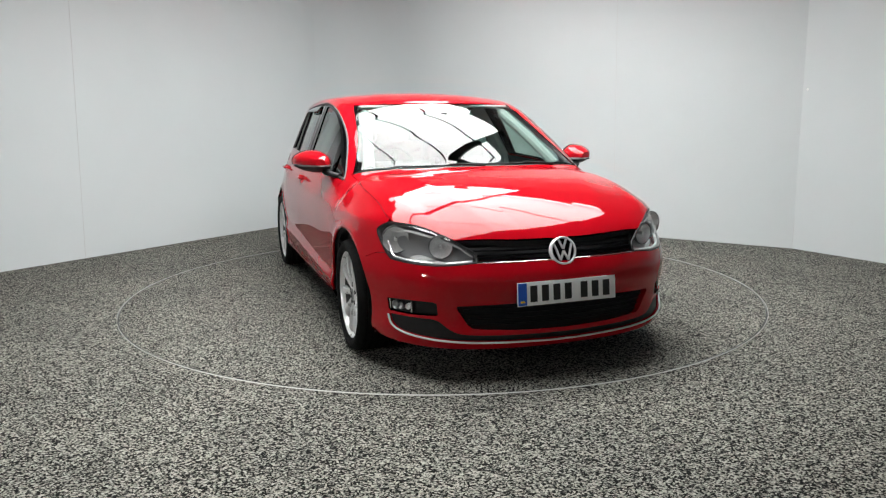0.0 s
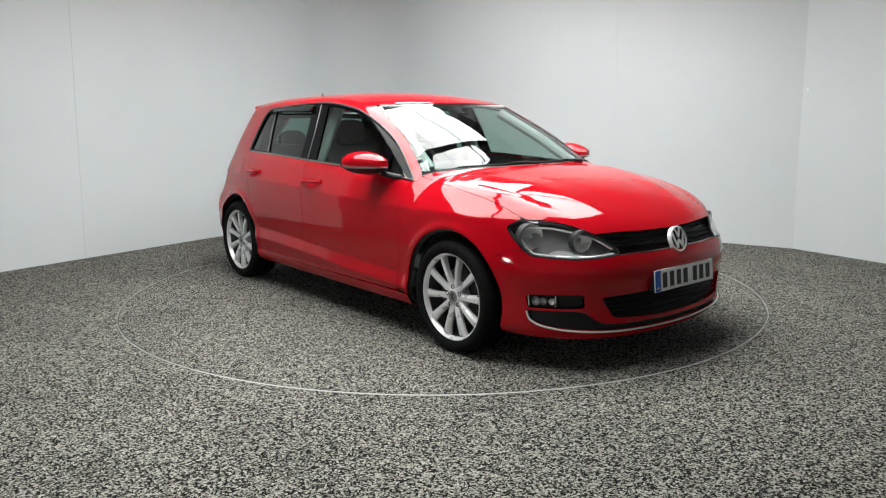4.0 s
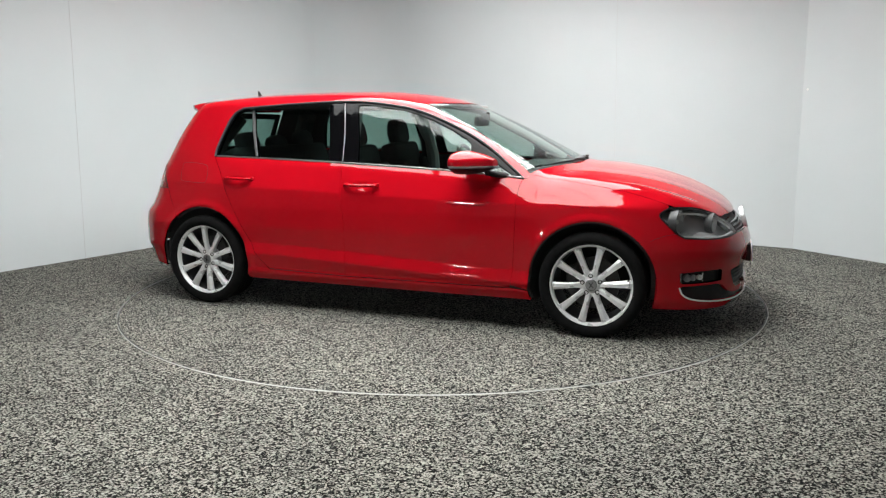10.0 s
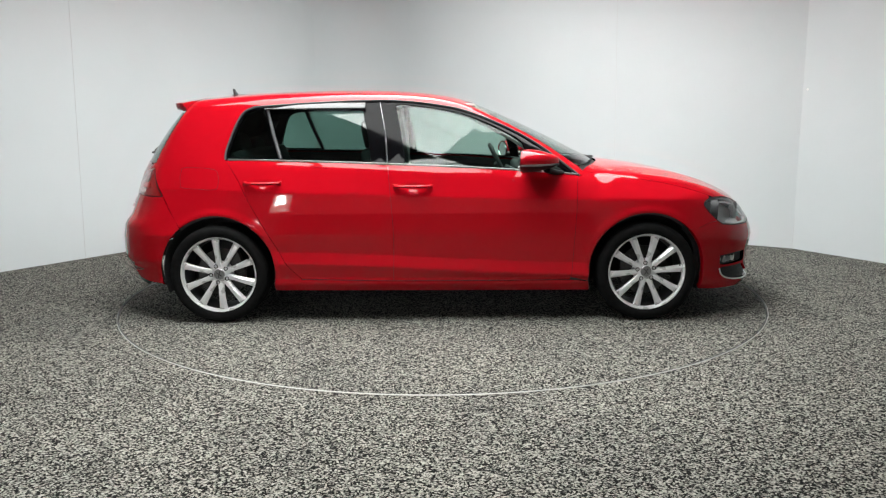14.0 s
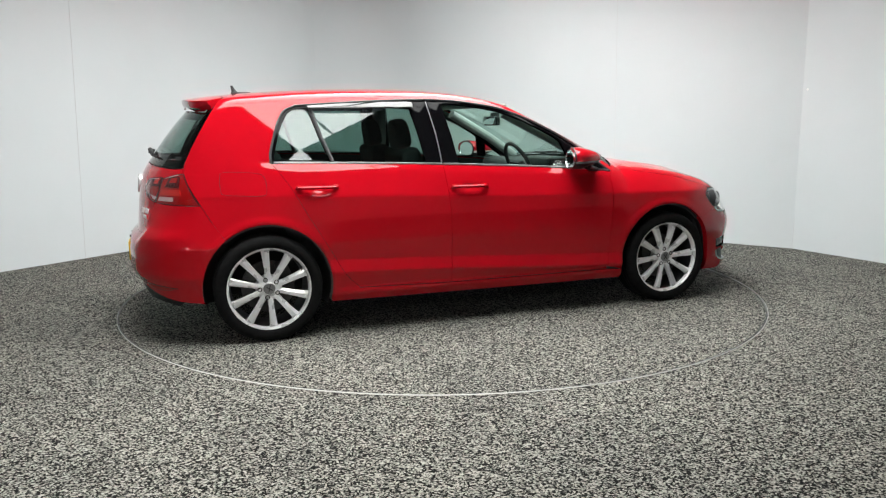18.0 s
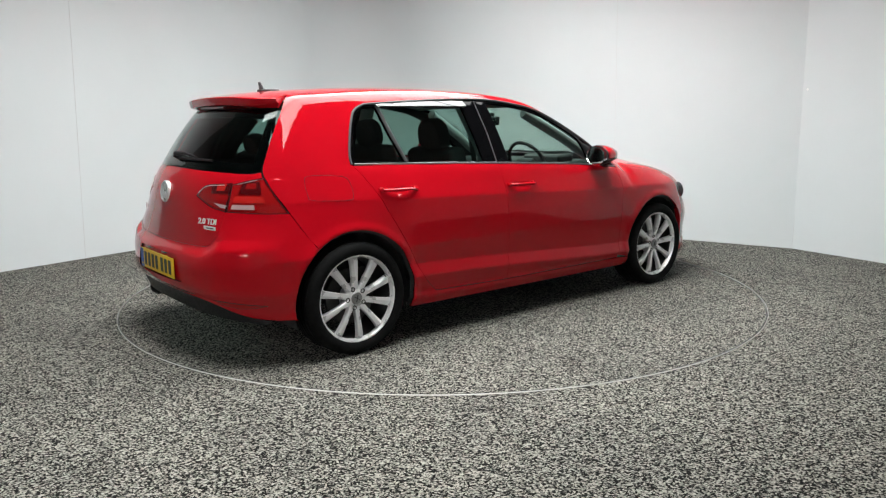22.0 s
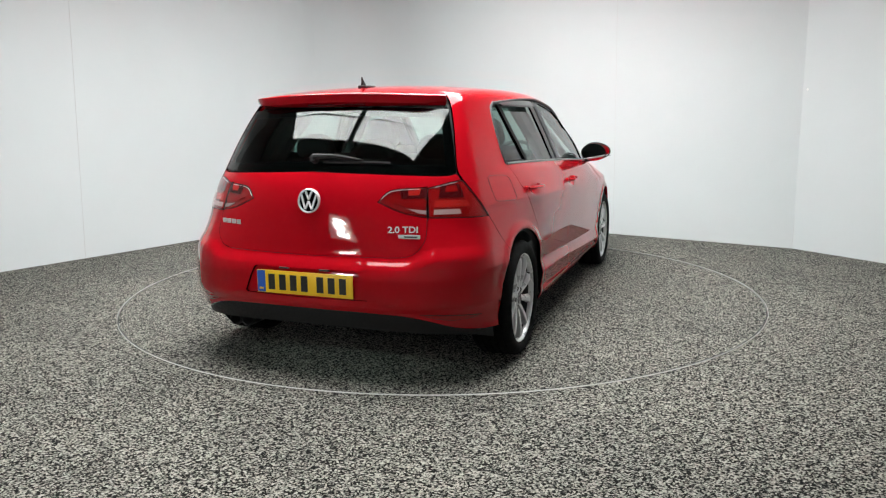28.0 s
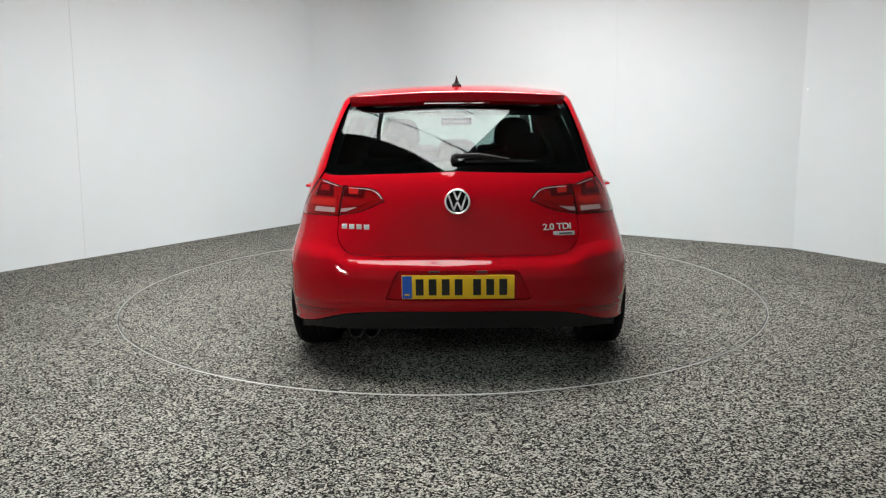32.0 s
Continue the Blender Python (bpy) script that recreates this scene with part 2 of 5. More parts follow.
# boards meet in fine joints; one fixing shows on a joint
def seam(a, b, lean, name="wall_joint"):
    d = (Vector(b) - Vector(a)).normalized()
    bm = box((0.004, 0.005, CEIL - 0.01), (0, 0, CEIL / 2))
    m = Matrix.Translation(a) @ Matrix.Rotation(math.atan2(d.y, d.x), 4, "Z") @ Matrix.Rotation(radians(lean), 4, "Y")
    bmesh.ops.transform(bm, matrix=m, verts=bm.verts)
    return tagged(part(name, bm, JOINT, None, smooth=False), "fine vertical joint between wall boards", "trim", kind="structure")


seam(CORNER + ALONG_LEFT * 3.90, CORNER, 1.6)
seam(KINK, CORNER, -1.0)
seam(CORNER + ALONG_RIGHT * 3.55, CORNER, 0.6)

p = KINK + Vector((0.49, -0.87, 0)) * 0.045 + Vector((0, 0, 1.47))
knob = lathe([(0.001, 0.006), (0.008, 0.005), (0.011, 0.0)], 16, Matrix.Translation(p) @ Vector((-0.87, -0.49, 0)).to_track_quat("Z", "Y").to_matrix().to_4x4())
tagged(part("wall_fixing", knob, LAMP_WHITE, None), "small white fixing on the wall board", "trim", kind="structure")

# a lamp on a stand lights the car from beside the camera
studio = new("studio_light")
studio.matrix_basis = pose(-1.85, -3.6, 0, 0, 0, -35)
tagged(studio, "white studio lamp on a black tripod stand", "lamp")
part("stand_pole", tube([(0, 0, 0.03), (0, 0, 1.2)], 0.014, 12), BLACK_METAL, studio)
for i in range(3):
    q = radians(90 + 120 * i)
    part("leg", tube([(0, 0, 0.32), (0.34 * math.cos(q), 0.34 * math.sin(q), 0.008)], 0.009, 8), BLACK_METAL, studio)
head = part("lamp_head", box((0.42, 0.08, 0.33), (0, 0.03, 0.92), 0.012), BLACK_METAL, studio)
part("softbox_face", box((0.38, 0.004, 0.29), (0, 0.073, 0.92), 0.001), LAMP_GLOW, head, "pale glowing softbox face", smooth=False)
for z in (0.965, 0.90):
    part("lamp_core", tube([(-0.10, 0.078, z), (0.10, 0.078, z)], 0.018, 10), LAMP_CORE, head, "bright lamp tube")
# ---- the car's outer form, as a smooth solid: x forward, y to its left, z up, origin on the ground between the axles ----
def keyed(pairs):
    xs, ys = zip(*pairs)
    return lambda x: smooth_interp(x, xs, ys)


def smooth_interp(x, xs, ys):
    """Monotone cubic through the given stations, straight beyond them."""
    x = np.asarray(x, float)
    xs, ys = np.asarray(xs, float), np.asarray(ys, float)
    h = np.diff(xs)
    d = np.diff(ys) / h
    m = np.empty(len(xs))
    m[0], m[-1] = d[0], d[-1]
    for i in range(1, len(xs) - 1):
        m[i] = 0 if d[i - 1] * d[i] <= 0 else (h[i - 1] + h[i]) / (h[i - 1] / d[i] + h[i] / d[i - 1])
    k = np.clip(np.searchsorted(xs, x) - 1, 0, len(xs) - 2)
    t = (x - xs[k]) / h[k]
    tc = np.clip(t, 0, 1)
    out = (ys[k] * (1 + 2 * tc) * (1 - tc) ** 2 + ys[k + 1] * tc * tc * (3 - 2 * tc)
           + h[k] * (m[k] * tc * (1 - tc) ** 2 - m[k + 1] * tc * tc * (1 - tc)))
    return out + np.where(t < 0, t * h[k] * m[0], 0) + np.where(t > 1, (t - 1) * h[k] * m[-1], 0)


WIDEST = keyed([(-2.1, 0.775), (-1.75, 0.845), (-1.3, 0.888), (-0.6, 0.897), (0.3, 0.897), (0.9, 0.894), (1.3, 0.893), (1.7, 0.862), (2.0, 0.80), (2.2, 0.73)])
NARROWING = keyed([(-2.1, 0.07), (-1.65, 0.066), (-1.3, 0.040), (-0.9, 0.010), (0.9, 0.002), (1.3, 0.014), (1.67, 0.04), (2.0, 0.07), (2.2, 0.09)])
BELT_WIDTH = keyed([(-2.05, 0.60), (-1.65, 0.708), (-1.265, 0.757), (-0.8, 0.790), (-0.27, 0.812), (0.4, 0.818), (0.9, 0.806), (1.3, 0.77), (2.1, 0.60)])
RAIL_WIDTH = keyed([(-1.9, 0.50), (-1.5, 0.575), (-1.0, 0.622), (-0.3, 0.648), (0.2, 0.640), (0.6, 0.622), (0.9, 0.605), (2.1, 0.45)])
BELT = keyed([(-2.1, 1.015), (-1.24, 1.003), (-0.277, 0.974), (0.4, 0.938), (0.9, 0.898), (2.1, 0.79)])
TORNADO = keyed([(-2.1, 0.83), (-0.62, 0.814), (0.215, 0.785), (0.855, 0.766), (2.1, 0.73)])
LOWER = keyed([(-2.1, 0.40), (-0.85, 0.385), (0.85, 0.31), (2.1, 0.28)])
ROOF_AND_SCREEN = keyed([(-2.1, 1.27), (-1.806, 1.355), (-1.366, 1.412), (-0.872, 1.436), (-0.584, 1.439), (-0.258, 1.432), (-0.017, 1.412), (0.19, 1.375), (0.45, 1.277),
                         (0.75, 1.140), (1.02, 1.003), (1.4, 0.80)])
HOOD_LINE = keyed([(0.3, 1.00), (0.9, 0.985), (1.05, 0.967), (1.162, 0.951), (1.315, 0.929), (1.506, 0.898), (1.696, 0.849), (1.887, 0.773), (2.002, 0.709), (2.1, 0.63), (2.25, 0.50)])


def CENTRE(x):
    """Height of the car along its middle."""
    return smooth_max(ROOF_AND_SCREEN(x), HOOD_LINE(x), 0.012)


CROWN = keyed([(-2.1, 0.075), (-1.0, 0.065), (0.1, 0.065), (0.5, 0.085), (1.0, 0.10), (1.12, 0.058), (1.5, 0.045), (1.9, 0.05), (2.2, 0.09)])
NOSE = keyed([(0.10, 2.08), (0.16, 2.118), (0.20, 2.146), (0.235, 2.150), (0.30, 2.143), (0.40, 2.150), (0.45, 2.163), (0.49, 2.166), (0.53, 2.157), (0.575, 2.137), (0.64, 2.098), (0.70, 2.066), (0.80, 1.97), (1.0, 1.75)])
TAIL = keyed([(0.10, -1.93), (0.20, -1.985), (0.30, -2.030), (0.355, -2.052), (0.380, -2.072), (0.41, -2.078), (0.50, -2.078), (0.56, -2.066), (0.61, -2.024), (0.70, -2.014), (0.86, -1.993), (0.95, -1.963), (1.0, -1.932), (1.05, -1.899), (1.12, -1.850), (1.20, -1.788), (1.30, -1.700), (1.45, -1.55)])


def side_width(x, z):
    """Half the car's width at x and height z."""
    o = 0 * x
    door = np.clip((1.3 - np.abs(x)) / 0.4, 0, 1)
    w, b, t, l, bw, rw = WIDEST(x), BELT(x), TORNADO(x), LOWER(x), BELT_WIDTH(x), RAIL_WIDTH(x)
    levels = [(0.12 + o, w - 0.12), (0.19 + o, w - 0.055), (0.238 + o, w - 0.020), (0.258 + o, w - 0.017), (0.280 + o, w - 0.022),
              (l - 0.030, w - 0.009), (l - 0.012, w - 0.005), (l + 0.058, w - 0.006 - 0.012 * np.clip((1.62 - np.abs(x)) / 0.2, 0, 1) - 0.004 * door), (0.55 + o, w - 0.009 * door), (0.68 + o, w - (0.014 + NARROWING(x)) * 0.13 / (t - 0.55) + 0.002 * door), (t - 0.012, w - 0.013 - NARROWING(x) + 0.003 * door), (t, w - 0.014 - NARROWING(x)), (b - 0.030, bw + 0.011 + 0.011 * np.clip((x + 1.5) / 0.25, 0, 1)), (b, bw)]
    slopes = [(wb - wa) / np.maximum(zb - za, 1e-3) for (za, wa), (zb, wb) in zip(levels, levels[1:])]
    total = 0
    soft = 0.35 + 0.65 * np.clip((z - 0.83) / 0.06, 0, 1)
    for dz in (-0.018, -0.009, 0.0, 0.009, 0.018):
        zz = z + dz * soft
        out = levels[0][1] + (zz - levels[0][0]) * 0.9
        for (za, wa), k in zip(levels, slopes):
            out = np.where(zz > za, wa + k * (zz - za), out)
        u = np.clip((zz - b) / (1.36 - b), 0, 1)
        glass = bw + (rw - bw) * u + 0.010 * u * (1 - u) - 0.92 * np.maximum(zz - 1.36, 0)
        total = total + np.where(zz > b, glass, out)
    low = total / 5
    for wx in (1.3185, -1.3185):
        r = np.hypot(x - wx, z - 0.312)
        low = low + np.where(z > 0.2, 0.009 * np.exp(-((r - 0.372) / 0.022) ** 2), 0)
    for hx, hz in ((-1.02, 0.848), (-0.105, 0.826)):
        low = low - 0.014 * np.exp(-((x - hx) / 0.052) ** 2 - ((z - hz) / 0.022) ** 2)
    return low


def smooth_max(a, b, k):
    h = np.maximum(k - np.abs(a - b), 0) / k
    return np.maximum(a, b) + h * h * k / 4


def eased(u):
    u = np.clip(u, 0, 1)
    return u * u * (3 - 2 * u)


def solid(p, open_tail=False):
    """Below nought inside the car's skin, above it outside."""
    x, y, z = p[..., 0], np.abs(p[..., 1]), p[..., 2]
    side = (y - side_width(x, z)) * np.where(z > BELT(x), 0.87, 0.97)
    slope = np.clip((CENTRE(x + 0.01) - CENTRE(x - 0.01)) / 0.02, -1.2, 1.2)
    fold = y - (0.60 - 0.28 * (x - 1.0))
    ridge = (0.014 * np.clip(1 - smooth_max(fold / 0.17, 0 * y, 0.12), 0, 1) - 0.006 * np.clip(smooth_max(-fold / 0.16, 0 * y, 0.12), 0, 1)) * np.clip((x - 1.05) / 0.2, 0, 1)
    pillar = np.clip((x - 0.10) / 0.15, 0, 1) * np.clip((1.10 - x) / 0.25, 0, 1)
    turn = 0.035 * (pillar * np.clip((y - 0.55) / 0.2, 0, 1.5) ** 2 + (1 - pillar) * np.clip((x - 0.9) / 0.1, 0, 1) * np.clip((y - 0.68) / 0.14, 0, 1.5) ** 2)
    top = (z - ridge + turn - (CENTRE(x) - CROWN(x) * (y / 0.75) ** 2.2)) / np.sqrt(1 + slope ** 2)
    nose = (x - (NOSE(z) - 0.07 * (y / 0.5) ** 2 - 0.22 * (y / 0.8) ** 6)) * 0.93
    glazed = eased((z - 0.66) / 0.325)
    high = np.clip((z - 1.0) / 0.3, 0, 1)
    full = eased((0.76 - z) / 0.16)
    bow = (1 - glazed) * ((0.05 - 0.016 * full) * (y / 0.5) ** 2 + (0.17 - 0.02 * full) * (y / 0.8) ** 6) + glazed * ((0.28 - 0.08 * high) * y ** 2 + (0.29 + 0.10 * high) * y ** 3)
    shelf = 0.060 * eased((y - 0.48) / 0.14) * eased((z - 0.48) / 0.22) * eased((0.82 - z) / 0.13)
    tail = (TAIL(z - shelf) + np.minimum(bow, 1.0) - x) * np.where(z > 0.95, 0.75, 0.95)
    f = smooth_max(side, top, 0.07 - 0.028 * np.clip((z - 0.95) / 0.1, 0, 1))
    if open_tail:
        return f
    f = smooth_max(f, nose, 0.05)
    return smooth_max(f, tail, 0.05)


def to_skin(start, way, reach=1.6, steps=28):
    """From the points given, outside, along the ways: where each meets the skin."""
    start, way = np.broadcast_arrays(np.asarray(start, float), np.asarray(way, float))
    lo = np.zeros(start.shape[:-1])
    found = np.zeros(lo.shape, bool)
    hi = np.full(lo.shape, reach)
    for i in range(1, steps + 1):
        d = reach * i / steps
        inside = (solid(start + way * d) < 0) & ~found
        hi = np.where(inside, d, hi)
        lo = np.where(inside, d - reach / steps, lo)
        found |= inside
    for _ in range(17):
        mid = (lo + hi) / 2
        inside = solid(start + way * mid[..., None]) < 0
        hi, lo = np.where(inside, mid, hi), np.where(inside, lo, mid)
    return start + way * hi[..., None]


def skin_normal(p, e=0.004):
    g = np.stack([solid(p + e * np.eye(3)[i]) - solid(p - e * np.eye(3)[i]) for i in range(3)], -1)
    return g / np.linalg.norm(g, axis=-1, keepdims=True)
# ---- panels cut from the form: each is filled inside its outline, with a turned-in edge ----
from mathutils.geometry import delaunay_2d_cdt


def side(pts):
    p = np.array([(x, -1.3, z) for x, z in pts], float)
    return to_skin(p, np.array([0, 1.0, 0]), 1.3)


def above(pts):
    p = np.array([(x, y, 1.8) for x, y in pts], float)
    return to_skin(p, np.array([0, 0, -1.0]), 1.6)


def ahead(pts):
    p = np.array([(2.6, y, z) for y, z in pts], float)
    return to_skin(p, np.array([-1.0, 0, 0]), 1.6)


def behind(pts):
    p = np.array([(-2.5, y, z) for y, z in pts], float)
    return to_skin(p, np.array([1.0, 0, 0]), 1.6)


def on_skin(pts):
    """The nearest places on the skin."""
    p = np.asarray(pts, float)
    for _ in range(6):
        g = np.stack([(solid(p + 0.002 * np.eye(3)[i]) - solid(p - 0.002 * np.eye(3)[i])) / 0.004 for i in range(3)], -1)
        p = p - g * (solid(p) / np.maximum(np.sum(g * g, -1), 0.05))[:, None]
    return p


def curve(pts, per=6):
    """A smooth open line through the points."""
    p = np.asarray(pts, float)
    if len(p) < 3:
        return np.array([p[0] + (p[-1] - p[0]) * i / per for i in range(per + 1)])
    q = np.vstack([2 * p[0] - p[1], p, 2 * p[-1] - p[-2]])
    out = []
    for i in range(1, len(q) - 2):
        a, b, c, d = q[i - 1:i + 3]
        for k in range(per):
            t = k / per
            out.append(0.5 * (2 * b + (c - a) * t + (2 * a - 5 * b + 4 * c - d) * t * t + (3 * b - a - 3 * c + d) * t ** 3))
    return np.array(out + [q[-2]])


def joined(*runs):
    return np.vstack(runs)


def mirrored(p):
    return np.asarray(p) * np.array([1, -1, 1])


def to_plane(kind, p):
    if kind == "round":
        return np.stack([p[:, 0], 0.8 * np.arctan2(p[:, 2] - 0.5, -p[:, 1])], 1)
    if kind == "nose":
        return np.stack([0.9 * np.arctan2(p[:, 1], p[:, 0] - 1.0), p[:, 2]], 1)
    return np.stack([0.9 * np.arctan2(p[:, 1], -0.9 - p[:, 0]), p[:, 2]], 1)


def from_plane(kind, q):
    n = len(q)
    if kind == "round":
        a = q[:, 1] / 0.8
        way = np.stack([0 * a, -np.cos(a), np.sin(a)], 1)
        at = np.stack([q[:, 0], np.zeros(n), np.full(n, 0.5)], 1)
    else:
        a = q[:, 0] / 0.9
        sign = 1 if kind == "nose" else -1
        way = np.stack([sign * np.cos(a), np.sin(a), 0 * a], 1)
        at = np.stack([np.full(n, 1.0 if kind == "nose" else -0.9), np.zeros(n), q[:, 1]], 1)
    return to_skin(at + 1.45 * way, -way, 1.45)


def tidy(q, most=0.03):
    """Drops doubled points and splits long stretches of a closed outline."""
    out = []
    n = len(q)
    keep = [q[i] for i in range(n) if np.hypot(*(q[i] - q[i - 1])) > 1e-4]
    for i, a in enumerate(keep):
        b = keep[(i + 1) % len(keep)]
        k = max(1, int(math.ceil(np.hypot(*(b - a)) / most)))
        out += [a + (b - a) * j / k for j in range(k)]
    return np.array(out)


def area(q):
    r = np.roll(q, -1, 0)
    return 0.5 * np.sum(q[:, 0] * r[:, 1] - r[:, 0] * q[:, 1])


def shrunk(q, gap):
    """The outline drawn in by gap."""
    s = 1 if area(q) > 0 else -1
    d = np.roll(q, -1, 0) - q
    d /= np.linalg.norm(d, axis=1, keepdims=True)
    nrm = s * np.stack([-d[:, 1], d[:, 0]], 1)
    m = nrm + np.roll(nrm, 1, 0)
    m /= np.maximum(np.sum(m * m, 1, keepdims=True) / 2, 0.35)
    return q + m * gap


def inside(q, p):
    hit = np.zeros(len(p), bool)
    for a, b in zip(q, np.roll(q, -1, 0)):
        with np.errstate(divide="ignore", invalid="ignore"):
            cross = ((a[1] > p[:, 1]) != (b[1] > p[:, 1])) & (p[:, 0] < (b[0] - a[0]) * (p[:, 1] - a[1]) / (b[1] - a[1]) + a[0])
        hit ^= cross
    return hit


def shaped_mesh(name, verts, faces, normals, mat):
    me = bpy.data.meshes.new(name)
    me.from_pydata(verts.tolist(), [], faces)
    me.materials.append(mat)
    me.shade_smooth()
    me.normals_split_custom_set_from_vertices(normals.tolist())
    return me


def filled(kind, outer, holes, gap, step, lift, flange):
    loops = [shrunk(tidy(to_plane(kind, np.asarray(outer))), gap)]
    loops += [shrunk(tidy(to_plane(kind, np.asarray(h))), -gap) for h in holes]
    rim = np.vstack(loops)
    lo, hi = rim.min(0), rim.max(0)
    sx, sy = step if isinstance(step, tuple) else (step, step)
    gx, gy = np.meshgrid(np.arange(lo[0], hi[0], sx), np.arange(lo[1], hi[1], sy), indexing="ij")
    g = np.stack([gx.ravel(), gy.ravel()], 1)
    ok = inside(loops[0], g)
    for h in loops[1:]:
        ok &= ~inside(h, g)
    g = g[ok]
    if len(g):
        near = np.concatenate([np.min(np.hypot((h[:, None, 0] - rim[None, :, 0]) / sx, (h[:, None, 1] - rim[None, :, 1]) / sy), 1) for h in np.array_split(g, len(g) // 2000 + 1)])
        g = g[near > 0.45]
    pts = np.vstack([rim, g])
    edges, at = [], 0
    for l in loops:
        edges += [(at + i, at + (i + 1) % len(l)) for i in range(len(l))]
        at += len(l)
    v2, _, tris, *_ = delaunay_2d_cdt([Vector(p) for p in pts], edges, [], 0, 1e-6)
    v2 = np.array([tuple(v) for v in v2])
    tris = np.array([tuple(f)[:3] for f in tris])
    mid = v2[tris].mean(1)
    ok = inside(loops[0], mid)
    for h in loops[1:]:
        ok &= ~inside(h, mid)
    tris = tris[ok]
    p = from_plane(kind, v2)
    nrm = skin_normal(p)
    p = p + nrm * lift
    a, b, c = p[tris[:, 0]], p[tris[:, 1]], p[tris[:, 2]]
    flip = np.sum(np.cross(b - a, c - a) * nrm[tris[:, 0]], 1) < 0
    tris[flip] = tris[flip][:, ::-1]
    faces = tris.tolist()
    verts, normals = [p], [nrm]
    if flange:
        at = len(p)
        for k, l in enumerate(loops):
            q = from_plane(kind, l)
            n = skin_normal(q)
            q = q + n * lift
            out = np.cross(np.roll(q, -1, 0) - np.roll(q, 1, 0), n)
            out /= np.linalg.norm(out, axis=1, keepdims=True) + 1e-9
            if (area(l) > 0) == (k > 0):
                out = -out
            if kind == "tail" or kind == "nose" or kind == "round":
                probe = to_plane(kind, q + out * 0.004)
                if np.mean(inside(l, probe)) > 0.5:
                    out = -out
            m = len(l)
            soft = n + 0.6 * out if k == 0 else n - 0.6 * out
            verts += [q, q - n * flange]
            turned = out if k == 0 else -out
            normals += [turned, turned]
            for i in range(m):
                j = (i + 1) % m
                faces.append((at + i, at + j, at + m + j, at + m + i))
            at += 2 * m
    return np.vstack(verts), faces, np.vstack(normals)


def panel(name, kind, outer, mat, parent=None, holes=(), gap=0.0012, step=0.04, lift=0.0, flange=0.014, both=False, label=""):
    """One panel, or with both its twin on the other side of the car too. Returns the objects."""
    v, f, n = filled(kind, outer, holes, gap, step, lift, flange)
    parents = parent if isinstance(parent, (list, tuple)) else [parent, parent]
    obs = []
    for k in range(2 if both else 1):
        if k:
            v, n, f = mirrored(v), mirrored(n), [t[::-1] for t in f]
        ob = new(name, shaped_mesh(name, v, f, n, mat))
        ob.parent = parents[k]
        if label:
            ob["label"] = label
        obs.append(ob)
    return obs


def skin_bar(name, pts, radius, mat, parent, lift=0.0, both=False, closed=False, flat=1.0, sides=8, label=""):
    """A moulding or seal that follows a line on the skin."""
    p = np.asarray(pts)
    p = p + skin_normal(p) * lift
    parents = parent if isinstance(parent, (list, tuple)) else [parent, parent]
    obs = []
    for k in range(2 if both else 1):
        obs.append(part(name, tube(mirrored(p) if k else p, radius, sides, closed, flat), mat, parents[k], label))
    return obs
def pane(name, tint, gloss=1.0, base=0.07, rough=0.01):
    """A thin pane: a tinted clear sheet that mirrors more at a slant."""
    m = bpy.data.materials.new(name)
    m.use_nodes = True
    t = m.node_tree
    t.nodes.clear()
    out = t.nodes.new("ShaderNodeOutputMaterial")
    mix = t.nodes.new("ShaderNodeMixShader")
    clear = t.nodes.new("ShaderNodeBsdfTransparent")
    clear.inputs[0].default_value = (*tint, 1)
    shine = t.nodes.new("ShaderNodeBsdfGlossy")
    shine.inputs["Roughness"].default_value = rough
    shine.inputs["Color"].default_value = (gloss, gloss, gloss, 1)
    slant = t.nodes.new("ShaderNodeLayerWeight")
    slant.inputs["Blend"].default_value = 0.5
    power = t.nodes.new("ShaderNodeMath")
    power.operation = "POWER"
    power.inputs[1].default_value = 5.0
    scale = t.nodes.new("ShaderNodeMath")
    scale.operation = "MULTIPLY_ADD"
    scale.inputs[1].default_value, scale.inputs[2].default_value = 1 - base, base
    t.links.new(slant.outputs["Facing"], power.inputs[0])
    t.links.new(power.outputs[0], scale.inputs[0])
    t.links.new(scale.outputs[0], mix.inputs[0])
    t.links.new(clear.outputs[0], mix.inputs[1])
    t.links.new(shine.outputs[0], mix.inputs[2])
    t.links.new(mix.outputs[0], out.inputs[0])
    return m


def red_lens(name, colour, rough=0.05):
    m = material(name, colour, rough, 0.0, Coat_Weight=0.7, Coat_Roughness=0.02, Specular_IOR_Level=0.15)
    return m


GLASS = pane("window_glass", (0.62, 0.76, 0.71), gloss=0.85, base=0.038, rough=0.02)
SCREEN = pane("windscreen_glass", (0.68, 0.80, 0.76), 0.85)
PRIVACY = pane("privacy_glass", (0.35, 0.50, 0.455), base=0.05, rough=0.03)
REAR_GLASS = pane("rear_window_glass", (0.40, 0.54, 0.50), 0.8, base=0.05)
CLEAR = pane("lamp_cover", (0.96, 0.97, 0.97), base=0.09)
TAIL_COVER = pane("tail_lamp_cover", (0.97, 0.86, 0.86), base=0.06)
SMOKED = pane("smoked_acrylic", (0.22, 0.23, 0.24))
LENS_RED = red_lens("red_lens", (0.31, 0.006, 0.008))
LENS_DARK = red_lens("dark_red_lens", (0.07, 0.003, 0.005))
LENS_BRIGHT = red_lens("bright_red_lens", (0.52, 0.022, 0.018))
LENS_WHITE = red_lens("clear_lens", (0.72, 0.72, 0.72), 0.1)
TAIL_CLEAR = red_lens("clear_tail_lens", (0.50, 0.43, 0.43), 0.12)
